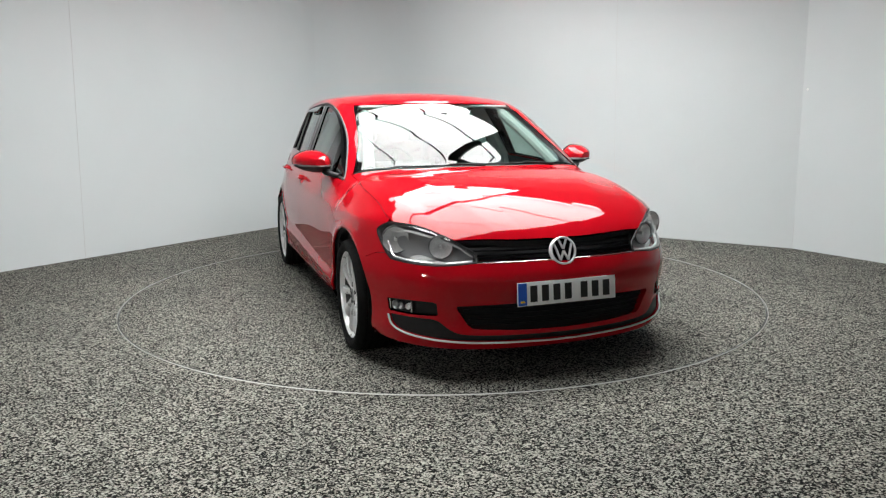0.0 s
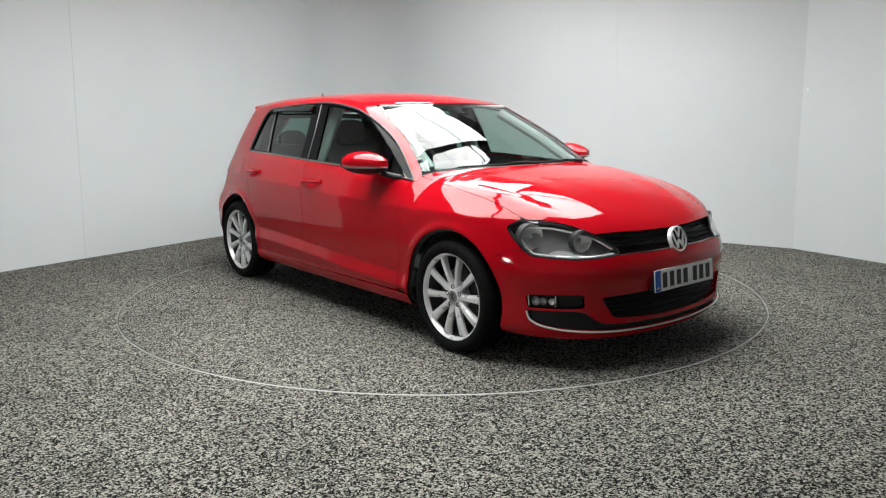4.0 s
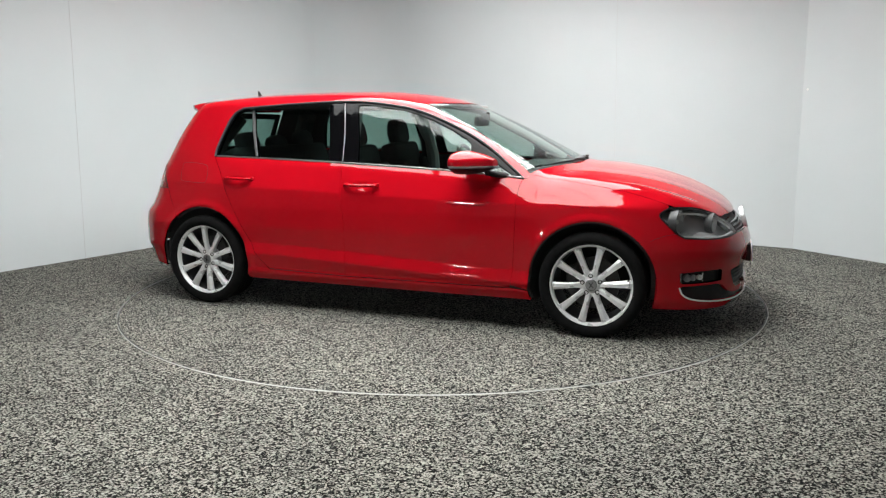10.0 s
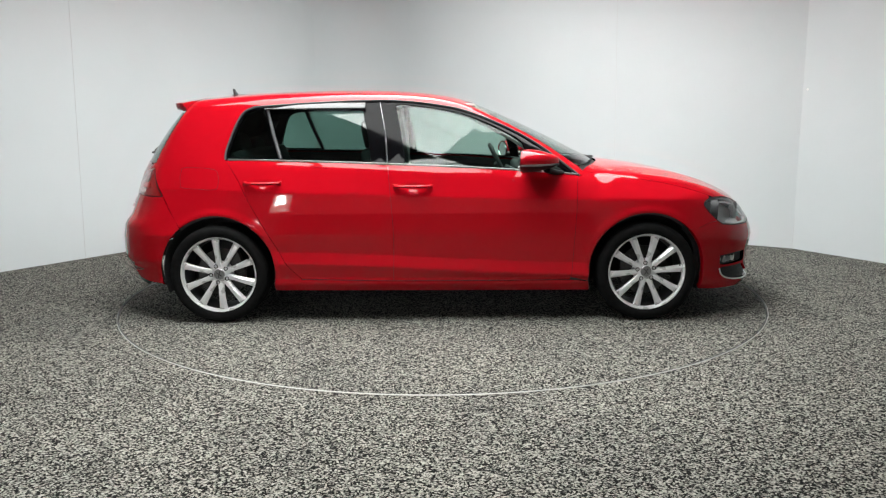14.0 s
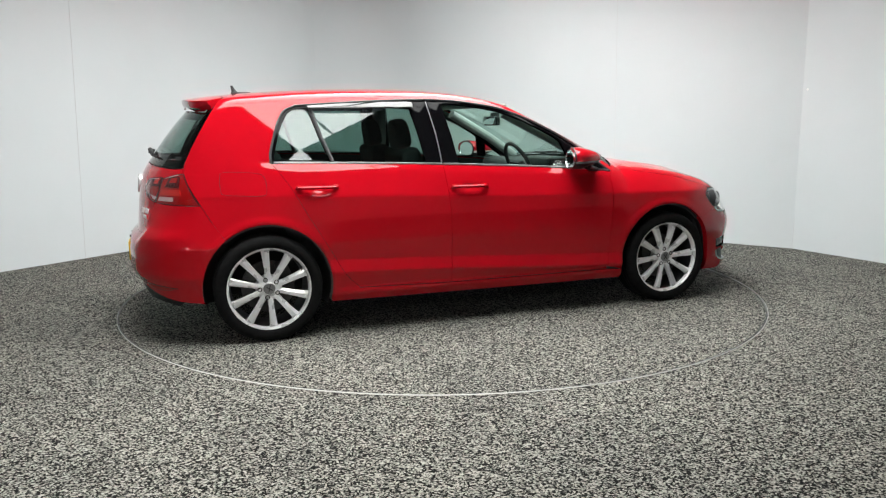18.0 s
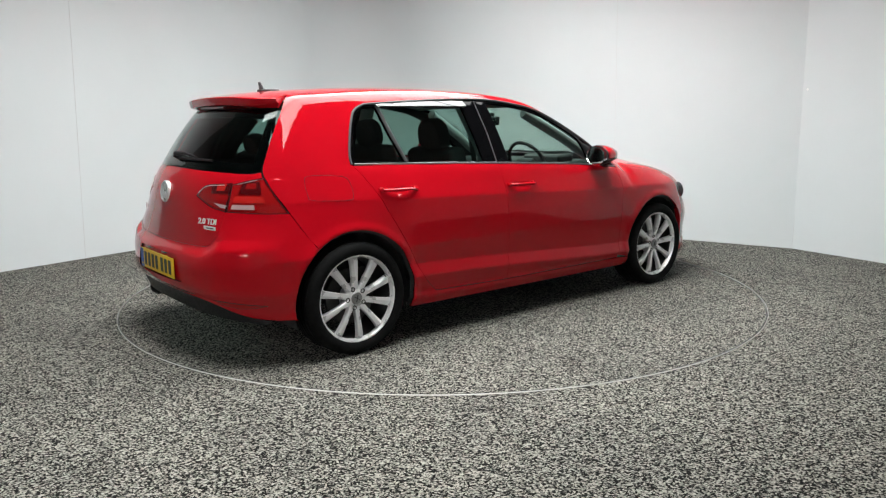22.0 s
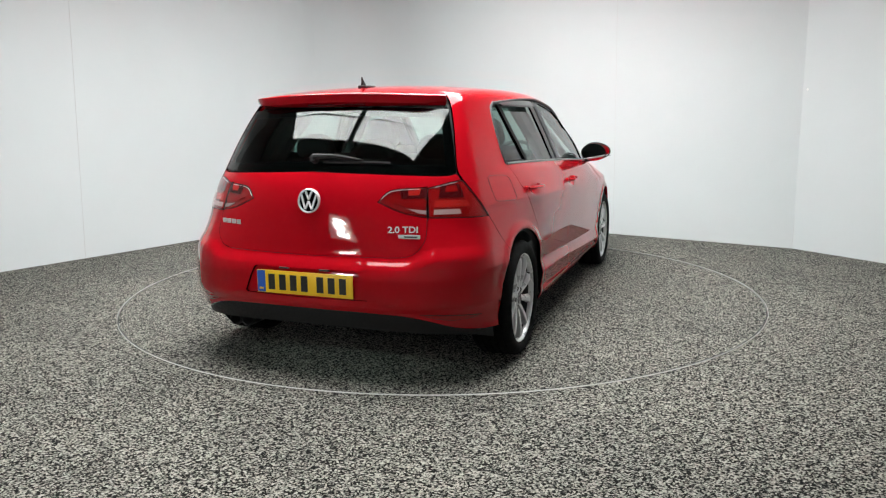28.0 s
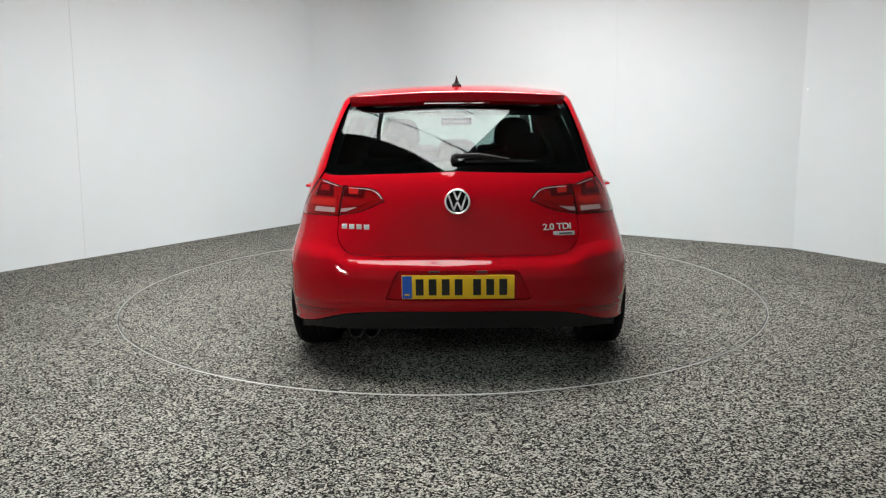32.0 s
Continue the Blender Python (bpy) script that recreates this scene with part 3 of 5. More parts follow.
CABIN = roughened(material("cabin_black", (0.036, 0.036, 0.037), 0.75), 80, 0.65, 0.9)
CLOTH = roughened(material("seat_cloth", (0.045, 0.045, 0.047), 0.9), 200, 0.8, 1.0, 0.3, 900)
LINING = material("headlining", (0.42, 0.42, 0.41), 0.9)
PILLAR_TRIM = material("pale_pillar_trim", (0.36, 0.365, 0.36), 0.8)
HOUSING = material("lamp_housing", (0.36, 0.36, 0.37), 0.28, 0.25)
SATIN = material("satin_trim", (0.30, 0.30, 0.31), 0.3, 0.9)
PLATE_WHITE = roughened(material("white_plate", (0.90, 0.91, 0.90), 0.35), 30, 0.3, 0.45)
PLATE_YELLOW = roughened(material("yellow_plate", (0.92, 0.58, 0.018), 0.35), 30, 0.3, 0.45)
PLATE_BLUE = material("blue_plate_band", (0.02, 0.11, 0.55), 0.35)
PLATE_BLACK = material("plate_black", (0.01, 0.01, 0.01), 0.4)
BADGE = material("badge_chrome", (0.82, 0.82, 0.83), 0.22, 0.3)
MIRRORED = material("lamp_reflector", (0.96, 0.96, 0.97), 0.12, 0.45)
# ---- the car: lines on its skin (right side; the left is the twin) ----
car = new("car")
tagged(car, "bright red five-door hatchback with silver alloy wheels, parked on the turntable", "car")

AXLE, WHEEL_Z, ARCH = 1.3185, 0.314, 0.357


def arch(x, a0, a1, r=ARCH, z=0.312, n=28):
    """Along a wheel arch between two angles in degrees, 0 being forwards."""
    return side([(x + r * math.cos(radians(a0 + (a1 - a0) * i / n)), z + r * math.sin(radians(a0 + (a1 - a0) * i / n))) for i in range(n + 1)])


# glazed area of the side
glaze_rear = curve(side([(-1.268, 1.006), (-1.262, 1.07), (-1.215, 1.21), (-1.17, 1.29), (-1.10, 1.325)]))
glaze_top = curve(side([(-1.10, 1.325), (-0.71, 1.347), (-0.38, 1.357), (-0.16, 1.351), (0.05, 1.325), (0.20, 1.294), (0.374, 1.23), (0.55, 1.146), (0.69, 1.061), (0.86, 0.930), (0.905, 0.894)]))
glaze_low = curve(side([(0.905, 0.894), (0.55, 0.929), (-0.26, 0.973), (-1.268, 1.006)]))
# shut lines of the doors
door_front = curve(side([(0.905, 0.894), (0.888, 0.84), (0.88, 0.672), (0.863, 0.363), (0.848, 0.262)]))
door_base = side([(0.848, 0.262), (-0.233, 0.262)])
door_mid = curve(side([(-0.233, 0.262), (-0.231, 0.599), (-0.262, 0.973)]))
door_base_rear = side([(-0.233, 0.262), (-0.80, 0.275)])
door_rear = curve(side([(-0.80, 0.275), (-0.885, 0.363), (-0.957, 0.489), (-1.09, 0.719), (-1.175, 0.877), (-1.268, 1.006)]))
# roof and screen
roof_edge = curve(above([(0.205, -0.556), (-0.3, -0.566), (-1.0, -0.550), (-1.30, -0.525), (-1.492, -0.497)]))
screen_edge = curve(above([(0.205, -0.556), (0.6, -0.628), (0.80, -0.688), (0.912, -0.732)]))
header = curve(above([(0.205, -0.556), (0.262, -0.28), (0.288, 0.0)]))
screen_base = curve(above([(0.912, -0.732), (1.02, -0.5), (1.078, -0.25), (1.095, 0.0)]))
hood_back = curve(above([(0.932, -0.748), (1.045, -0.5), (1.102, -0.25), (1.119, 0.0)]))
hood_side = curve(above([(0.932, -0.748), (1.26, -0.750), (1.50, -0.742), (1.713, -0.738)]))
lamp_top = curve(on_skin([(1.713, -0.738, 0.741), (1.851, -0.622, 0.721), (1.978, -0.498, 0.671), (2.045, -0.420, 0.620)]))
hood_front = curve(above([(2.0, -0.450), (2.042, -0.25), (2.056, 0.0)]))
lamp_back = curve(on_skin([(1.713, -0.738, 0.741), (1.672, -0.793, 0.712), (1.705, -0.79, 0.662), (1.764, -0.775, 0.605), (1.804, -0.76, 0.578)]))
lamp_low = curve(on_skin([(1.804, -0.76, 0.578), (1.919, -0.682, 0.566), (2.016, -0.569, 0.564), (2.074, -0.42, 0.577)]))
lamp_tip = curve(on_skin([(2.074, -0.42, 0.577), (2.066, -0.414, 0.60), (2.045, -0.420, 0.620)]))
wing_seam = curve(side([(1.764, 0.605), (1.70, 0.595), (1.624, 0.565)]))
# tail
pillar_rear = curve(on_skin([(-1.492, -0.497, 1.365), (-1.53, -0.535, 1.33), (-1.56, -0.562, 1.296), (-1.656, -0.616, 1.148), (-1.738, -0.662, 1.02), (-1.752, -0.70, 0.952)]))
tail_out = curve(on_skin([(-1.752, -0.70, 0.952), (-1.718, -0.752, 0.885), (-1.660, -0.806, 0.787)]))
tail_low_out = curve(on_skin([(-1.660, -0.806, 0.787), (-1.82, -0.705, 0.789), (-1.912, -0.578, 0.796)]))
tail_low_in = curve(on_skin([(-1.912, -0.572, 0.796), (-1.950, -0.465, 0.818), (-1.970, -0.343, 0.867)]))
tail_top_in = curve(on_skin([(-1.970, -0.343, 0.867), (-1.943, -0.397, 0.924), (-1.912, -0.495, 0.942), (-1.888, -0.565, 0.946)]))
tail_top_out = curve(on_skin([(-1.888, -0.571, 0.946), (-1.82, -0.655, 0.951), (-1.752, -0.70, 0.952)]))
gate_side = curve(on_skin([(-1.912, -0.572, 0.796), (-1.925, -0.568, 0.70), (-1.942, -0.54, 0.641), (-1.962, -0.496, 0.614), (-1.992, -0.40, 0.608), (-2.023, 0.0, 0.606)]))
bumper_seam = joined(arch(-AXLE, 128, 128, n=1)[:1], curve(on_skin([(-1.560, -0.872, 0.62), (-1.610, -0.842, 0.70), (-1.660, -0.806, 0.787)])))

# ---- body panels ----
quarter = joined(screen_edge[::-1], roof_edge, pillar_rear, tail_out, bumper_seam[::-1][1:-1],
                 arch(-AXLE, 128, -14), side([(-0.965, 0.198), (0.0, 0.192), (0.970, 0.188), (0.960, 0.252)]), side([(0.848, 0.260), (-0.233, 0.260), (-0.80, 0.273)]),
                 door_rear[1:], glaze_rear, glaze_top[1:], side([(0.93, 0.895)]))
sides = panel("body_side", "round", quarter, RED, car, both=True, step=(0.035, 0.011))
wing = joined(screen_edge[-1:], hood_side, lamp_back[:19], wing_seam[1:], arch(AXLE, 45, 182), side([(0.955, 0.255)]), door_front[::-1][1:], side([(0.93, 0.893)]))
panel("front_wing", "round", wing, RED, car, both=True, step=(0.035, 0.011))
hood = joined(hood_back[::-1][:-1], hood_side, lamp_top[1:13], hood_front[:-1], mirrored(joined(hood_back[::-1][:-1], hood_side, lamp_top[1:13], hood_front))[::-1][:-1])
panel("bonnet", "round", hood, RED, car, step=0.017)
roof = joined(header[::-1], roof_edge[1:], above([(-1.497, -0.3), (-1.50, 0.0)]), above([(-1.497, 0.3)]), mirrored(joined(header[::-1][1:], roof_edge[1:]))[::-1])
panel("roof", "round", roof, RED, car, step=0.045)
windscreen = joined(header[::-1], screen_edge[1:], screen_base[1:], mirrored(joined(header[::-1][1:], screen_edge[1:], screen_base[1:-1]))[::-1])
(screen_ob,) = panel("windscreen", "round", windscreen, SCREEN, car, lift=-0.003, flange=0, step=0.05)


def drawn_in(kind, outline, by):
    """The same outline, smaller all round."""
    return from_plane(kind, shrunk(tidy(to_plane(kind, np.asarray(outline)), 0.05), by))


panel("black_border", "round", windscreen, GLOSS_BLACK, screen_ob, holes=[drawn_in("round", windscreen, 0.018)], lift=-0.006, flange=0, gap=0.001)
cowl = joined(screen_base[::-1], on_skin([(0.920, -0.741, 0.93)]), hood_back, mirrored(joined(screen_base[::-1][1:], on_skin([(0.920, -0.741, 0.93)]), hood_back[:-1]))[::-1])
panel("scuttle_panel", "round", cowl, BLACK_PLASTIC, car, lift=-0.012, flange=0.02, gap=0.0)

# doors: skin, black window frame, panes
front_door = joined(door_front, door_base[1:], door_mid[1:], side([(-0.262, 0.969), (0.2, 0.952), (0.55, 0.925), (0.905, 0.890)]))
rear_door = joined(door_mid[::-1], door_base_rear, door_rear[1:], side([(-1.262, 1.001), (-0.8, 0.994), (-0.262, 0.969)]))
front_doors = panel("front_door", "round", front_door, RED, car, both=True, step=(0.035, 0.011))
rear_doors = panel("rear_door", "round", rear_door, RED, car, both=True, step=(0.035, 0.011))

pane_front = joined(curve(side([(-0.155, 0.995), (-0.178, 1.15), (-0.215, 1.325)])), curve(side([(-0.20, 1.332), (-0.12, 1.328), (0.05, 1.303), (0.20, 1.271), (0.374, 1.205), (0.53, 1.125)])),
                    side([(0.56, 1.10), (0.605, 0.945)]), curve(side([(0.60, 0.941), (0.3, 0.957), (-0.155, 0.980)])))
sail_pane = side([(0.66, 1.035), (0.705, 1.005), (0.845, 0.912), (0.68, 0.930)])
frame_front = joined(side([(-0.262, 0.975)]), curve(side([(-0.262, 0.975), (-0.275, 1.15), (-0.315, 1.3575)])), glaze_top[np.argmin(np.abs(glaze_top[:, 0] + 0.29)):], side([(0.55, 0.930), (0.2, 0.956)]))
frames_f = panel("window_frame", "round", frame_front, GLOSS_BLACK, front_doors, holes=[pane_front, sail_pane], lift=-0.004, gap=0.0015, both=True, step=0.06)
for ob in panel("window", "round", pane_front, GLASS, front_doors, lift=-0.010, flange=0, gap=-0.004, both=True, step=0.06) + panel("quarter_light", "round", sail_pane, GLASS, front_doors, lift=-0.010, flange=0, gap=-0.004, both=True, step=0.06):
    ob["label"] = "pale green-tinted glass pane"
pane_rear = joined(curve(side([(-0.905, 1.008), (-0.965, 1.17), (-1.005, 1.318)])), curve(side([(-0.99, 1.318), (-0.71, 1.33), (-0.44, 1.334)])), curve(side([(-0.43, 1.33), (-0.39, 1.15), (-0.365, 0.995)])),
                   side([(-0.37, 0.990), (-0.63, 1.0)]))
quarter_pane = joined(curve(side([(-1.245, 1.022), (-1.235, 1.075), (-1.19, 1.21), (-1.145, 1.285), (-1.10, 1.305)])), side([(-1.04, 1.312)]), curve(side([(-1.032, 1.30), (-0.995, 1.17), (-0.94, 1.022)])), side([(-0.945, 1.017), (-1.1, 1.02)]))
i_mid = np.argmin(np.abs(glaze_top[:, 0] + 0.325))
frame_rear = joined(glaze_rear, glaze_top[1:i_mid], curve(side([(-0.318, 1.356), (-0.28, 1.15), (-0.266, 0.976)])), side([(-0.63, 0.989)]))
panel("window_frame", "round", frame_rear, GLOSS_BLACK, rear_doors, holes=[pane_rear, quarter_pane], lift=-0.004, gap=0.0015, both=True, step=0.06)
for ob in panel("window", "round", pane_rear, PRIVACY, rear_doors, lift=-0.010, flange=0, gap=-0.004, both=True, step=0.06) + panel("quarter_light", "round", quarter_pane, PRIVACY, rear_doors, lift=-0.010, flange=0, gap=-0.004, both=True, step=0.06):
    ob["label"] = "dark-tinted glass pane"
# seals and mouldings round the glazed area
skin_bar("window_seal", joined(glaze_rear, glaze_top[1:]), 0.007, TRIM_GREY, sides, both=True, lift=0.0)
skin_bar("waist_moulding", side([(0.895, 0.899), (0.55, 0.931), (0.15, 0.955), (-0.258, 0.974)]), 0.006, SATIN, front_doors, both=True, lift=0.001, label="slim satin waist moulding")
skin_bar("waist_moulding", side([(-0.266, 0.9745), (-0.75, 0.993), (-1.25, 1.006)]), 0.006, SATIN, rear_doors, both=True, lift=0.001, label="slim satin waist moulding")
skin_bar("frame_strip", side([(-0.2635, 0.985), (-0.277, 1.15), (-0.314, 1.345)]), 0.0032, SATIN, front_doors, both=True, lift=-0.001, label="thin satin edge strip")
skin_bar("window_divider", side([(-0.92, 1.008), (-0.975, 1.16), (-1.02, 1.318)]), 0.011, TRIM_GREY, rear_doors, both=True, lift=-0.004)


def wind_deflector(owner, s):
    """A strip of smoked acrylic that leans out over the top of the rear door window."""
    xs = np.linspace(-1.03, -0.405, 16)
    high, low = side([(x, 1.344 - 0.018 * ((x + 0.55) / 0.48) ** 2 * (x < -0.55)) for x in xs]), side([(x, 1.300 + 0.004 * math.sin(3 * x)) for x in xs])
    rows = []
    for out in (0.0, -0.003):
        for u in (0.0, 0.35, 0.7, 1.0):
            p = high + (low - high) * u
            rows.append(p + skin_normal(p) * (0.003 + out + 0.022 * u ** 0.8))
    n = len(xs)
    verts = np.vstack(rows)
    faces = []
    for base in (0, 4):
        for r in range(3):
            for i in range(n - 1):
                a = (base + r) * n + i
                faces.append((a, a + 1, a + n + 1, a + n))
    faces += [(3 * n + i, 3 * n + i + 1, 7 * n + i + 1, 7 * n + i) for i in range(n - 1)]
    ob = mesh_of("wind_deflector", verts if s > 0 else mirrored(verts), faces, SMOKED, owner, True)
    ob["label"] = "smoked wind deflector above the rear window"


for s, door in zip((1, -1), rear_doors):
    wind_deflector(door, s)

# dark inner panels behind the skin close the gaps
panel("inner_panel", "round", quarter, CABIN, sides, lift=-0.026, gap=-0.012, flange=0, both=True, step=0.07)
for shape, kind in ((hood, "round"), (roof, "round")):
    panel("inner_panel", kind, shape, LINING if shape is roof else CABIN, car, lift=-0.03, gap=-0.015, flange=0, step=0.09)
for shape, owner in ((wing, [car, car]), (front_door, front_doors), (rear_door, rear_doors)):
    panel("inner_panel", "round", shape, CABIN, owner, lift=-0.05 if shape is not wing else -0.026, gap=-0.012, flange=0, both=True, step=0.07)

# ---- nose ----
arch_front_low = arch(AXLE, 45, -21)
hood_lip = curve(ahead([(-0.435, 0.650), (-0.25, 0.652), (0.0, 0.653)]))
top_half = joined(wing_seam[::-1], lamp_back[19:], lamp_low[1:], ahead([(-0.40, 0.577), (-0.2, 0.578), (0.0, 0.578)]))
low_half = joined(arch_front_low, curve(on_skin([(1.655, -0.80, 0.190), (1.80, -0.74, 0.186), (1.98, -0.57, 0.180), (2.08, -0.3, 0.172), (2.11, 0.0, 0.170)])))
bumper_half = joined(low_half[::-1], top_half[1:])
bumper = joined(bumper_half, mirrored(bumper_half[1:-1])[::-1])
intake_half = ahead([(0.0, 0.386), (-0.2, 0.386), (-0.40, 0.382), (-0.512, 0.377), (-0.518, 0.368), (-0.468, 0.288), (-0.445, 0.270), (-0.25, 0.258), (0.0, 0.254)])
intake = joined(intake_half, mirrored(intake_half[1:-1])[::-1])
fog_hole = curve(on_skin([(1.795, -0.785, 0.386), (1.90, -0.715, 0.392), (2.005, -0.622, 0.392)]))
fog_hole = joined(fog_hole, on_skin([(2.018, -0.610, 0.385), (2.02, -0.605, 0.335)]), curve(on_skin([(2.015, -0.612, 0.328), (1.91, -0.705, 0.325), (1.812, -0.775, 0.326)])), on_skin([(1.80, -0.782, 0.333)]))
blade_half = joined(curve(on_skin([(2.118, 0.0, 0.232), (2.10, -0.25, 0.234), (2.06, -0.47, 0.240), (2.045, -0.545, 0.262), (2.020, -0.60, 0.300), (1.99, -0.635, 0.310)])),
                    curve(on_skin([(1.93, -0.69, 0.310), (1.81, -0.777, 0.310)])), curve(on_skin([(1.800, -0.783, 0.298), (1.82, -0.768, 0.262), (1.87, -0.735, 0.238), (1.96, -0.65, 0.222), (2.05, -0.50, 0.212), (2.11, -0.25, 0.206), (2.125, 0.0, 0.204)])))
blade = joined(blade_half, mirrored(blade_half[1:-1])[::-1])
fog_holes = [fog_hole, mirrored(fog_hole)]
(front_bumper,) = panel("front_bumper", "nose", bumper, RED, car, holes=[intake, blade, *fog_holes], step=0.03, flange=0.03)
(intake_ob,) = panel("lower_intake", "nose", intake, BLACK_PLASTIC, front_bumper, lift=-0.035, gap=-0.01, flange=0)
for z in (0.285, 0.308, 0.331, 0.354, 0.374):
    w = 0.44 + (z - 0.27) * 0.6
    skin_bar("slat", curve(ahead([(-w, z), (-w / 2, z), (0, z), (w / 2, z), (w, z)])), 0.0075, BLACK_PLASTIC, intake_ob, lift=-0.018, flat=0.5)
(blade_ob,) = panel("lower_grille", "nose", blade, BLACK_PLASTIC, front_bumper, lift=-0.016, gap=-0.006, flange=0, label="black lower grille strip")
chrome_line = curve(on_skin([(1.797, -0.787, 0.306), (1.815, -0.772, 0.262), (1.87, -0.738, 0.234), (1.96, -0.655, 0.217), (2.05, -0.505, 0.207), (2.115, -0.25, 0.201), (2.13, 0.0, 0.199)]))
chrome_line = joined(chrome_line, mirrored(chrome_line[:-1])[::-1])
q = on_skin(chrome_line)
skin_bar("chrome_strip", q, 0.0048, BADGE, front_bumper, lift=0.001, label="thin chrome strip")
for s, hole in zip((1, -1), fog_holes):
    (insert,) = panel("fog_lamp_insert", "nose", hole, BLACK_PLASTIC, front_bumper, lift=-0.022, gap=-0.006, flange=0)
    for x, y, r, mt in ((1.832, -0.752, 0.020, SATIN), (1.862, -0.733, 0.017, SATIN), (1.895, -0.707, 0.014, LENS_WHITE)):
        at = from_plane("nose", to_plane("nose", on_skin([(x, y, 0.358)])))[0]
        n = Vector(skin_normal(at[None])[0])
        m = Matrix.Translation(Vector(at) - n * 0.016) @ n.to_track_quat("Z", "Y").to_matrix().to_4x4()
        bm = lathe([(0.001, 0.0), (r * 0.7, 0.004), (r, 0.014), (r * 1.08, 0.014), (r * 1.1, 0.0)], 20, m)
        if s < 0:
            bmesh.ops.transform(bm, matrix=Matrix.Diagonal((1, -1, 1, 1)), verts=bm.verts)
            bmesh.ops.reverse_faces(bm, faces=bm.faces)
        part("fog_lamp", bm, mt, insert)
    line = on_skin([(1.803, -0.782, 0.384), (1.806, -0.779, 0.33)])
    line2 = on_skin([(1.918, -0.705, 0.385), (1.918, -0.705, 0.332)])
    for l in (line, line2):
        l = from_plane("nose", to_plane("nose", l if s > 0 else mirrored(l)))
        skin_bar("chrome_bar", l, 0.004, CHROME, insert, lift=-0.008)
# upper grille
grille_half = joined(hood_lip[::-1], ahead([(-0.418, 0.62), (-0.428, 0.60), (-0.415, 0.582)]), ahead([(-0.2, 0.582), (0.0, 0.582)]))
grille = joined(grille_half, mirrored(grille_half[1:-1])[::-1])
(grille_ob,) = panel("grille", "nose", grille, BLACK_PLASTIC, car, lift=-0.030, flange=0, gap=-0.008, label="black front grille")
for z in (0.598, 0.617, 0.636):
    skin_bar("slat", curve(ahead([(-0.425, z), (-0.2, z), (0, z), (0.2, z), (0.425, z)])), 0.0075, GLOSS_BLACK, grille_ob, lift=-0.014, flat=0.6)
skin_bar("chrome_strip", curve(ahead([(-0.425, 0.5815), (-0.2, 0.5825), (0, 0.583), (0.2, 0.5825), (0.425, 0.5815)])), 0.0024, CHROME, grille_ob, lift=-0.004, label="thin chrome strip")

# ---- head lamps ----
lamp = joined(lamp_top[::-1], lamp_back[1:], lamp_low[1:], lamp_tip[1:])
lamps = panel("headlamp", "nose", lamp, HOUSING, car, lift=-0.062, gap=-0.004, flange=0, both=True, step=0.03, label="clear headlamp with chrome reflectors in a dark housing")
panel("bezel", "nose", lamp, TRIM_GREY, lamps, holes=[drawn_in("nose", lamp, 0.010)], lift=-0.005, gap=0.001, flange=0.022, both=True)
skin_bar("lamp_seal", drawn_in("nose", lamp, 0.002), 0.004, BLACK_PLASTIC, lamps, lift=-0.003, both=True, closed=True, sides=6)
panel("cover", "nose", lamp, CLEAR, lamps, lift=-0.001, gap=0.001, flange=0, both=True, step=0.03, label="clear glossy lamp cover")


def lamp_piece(name, x, y, z, profile, mat, steps=24, depth=0.0, squash=1.0, smooth=True):
    """A round piece inside each head lamp, facing forwards."""
    at = from_plane("nose", to_plane("nose", on_skin([(x, y, z)])))[0]
    for s, owner in zip((1, -1), lamps):
        m = Matrix.Translation((at[0] - depth, at[1] * s, at[2])) @ Matrix.Rotation(radians(-14 * s), 4, "Z") @ Matrix.Rotation(radians(90), 4, "Y") @ Matrix.Diagonal((1, squash, 1, 1))
        part(name, lathe(profile, steps, m), mat, owner, smooth=smooth)


lamp_piece("reflector", 1.80, -0.70, 0.655, [(0.001, -0.036), (0.012, -0.034), (0.026, -0.028), (0.040, -0.018), (0.053, -0.005), (0.066, 0.014)], MIRRORED, 10, 0.056, smooth=False)
lamp_piece("reflector_shell", 1.80, -0.70, 0.655, [(0.066, 0.0145), (0.0675, 0.0145), (0.0675, -0.03)], TRIM_GREY, 20, 0.056)
lamp_piece("bulb", 1.80, -0.70, 0.655, [(0.001, 0.010), (0.009, 0.008), (0.011, -0.02)], LENS_WHITE, 12, 0.056)
lamp_piece("reflector", 1.965, -0.545, 0.632, [(0.001, -0.024), (0.014, -0.022), (0.030, -0.015), (0.046, -0.003), (0.056, 0.010)], MIRRORED, 9, 0.040, smooth=False)
lamp_piece("reflector_shell", 1.965, -0.545, 0.632, [(0.056, 0.0105), (0.0575, 0.0105), (0.0575, -0.03)], TRIM_GREY, 20, 0.040)
lamp_piece("bulb", 1.965, -0.545, 0.632, [(0.001, 0.008), (0.008, 0.006), (0.010, -0.02)], LENS_WHITE, 12, 0.040)
strip = from_plane("nose", to_plane("nose", curve(on_skin([(1.742, -0.765, 0.66), (1.79, -0.752, 0.598), (1.83, -0.735, 0.587), (1.92, -0.672, 0.580), (2.01, -0.56, 0.578), (2.055, -0.44, 0.588)]))))
skin_bar("light_strip", strip, 0.008, MIRRORED, lamps, lift=-0.020, both=True, flat=0.8)
shelf = from_plane("nose", to_plane("nose", curve(on_skin([(1.73, -0.74, 0.705), (1.84, -0.64, 0.695), (1.96, -0.51, 0.655), (2.04, -0.43, 0.607)]))))
skin_bar("upper_strip", shelf, 0.006, MIRRORED, lamps, lift=-0.022, both=True)
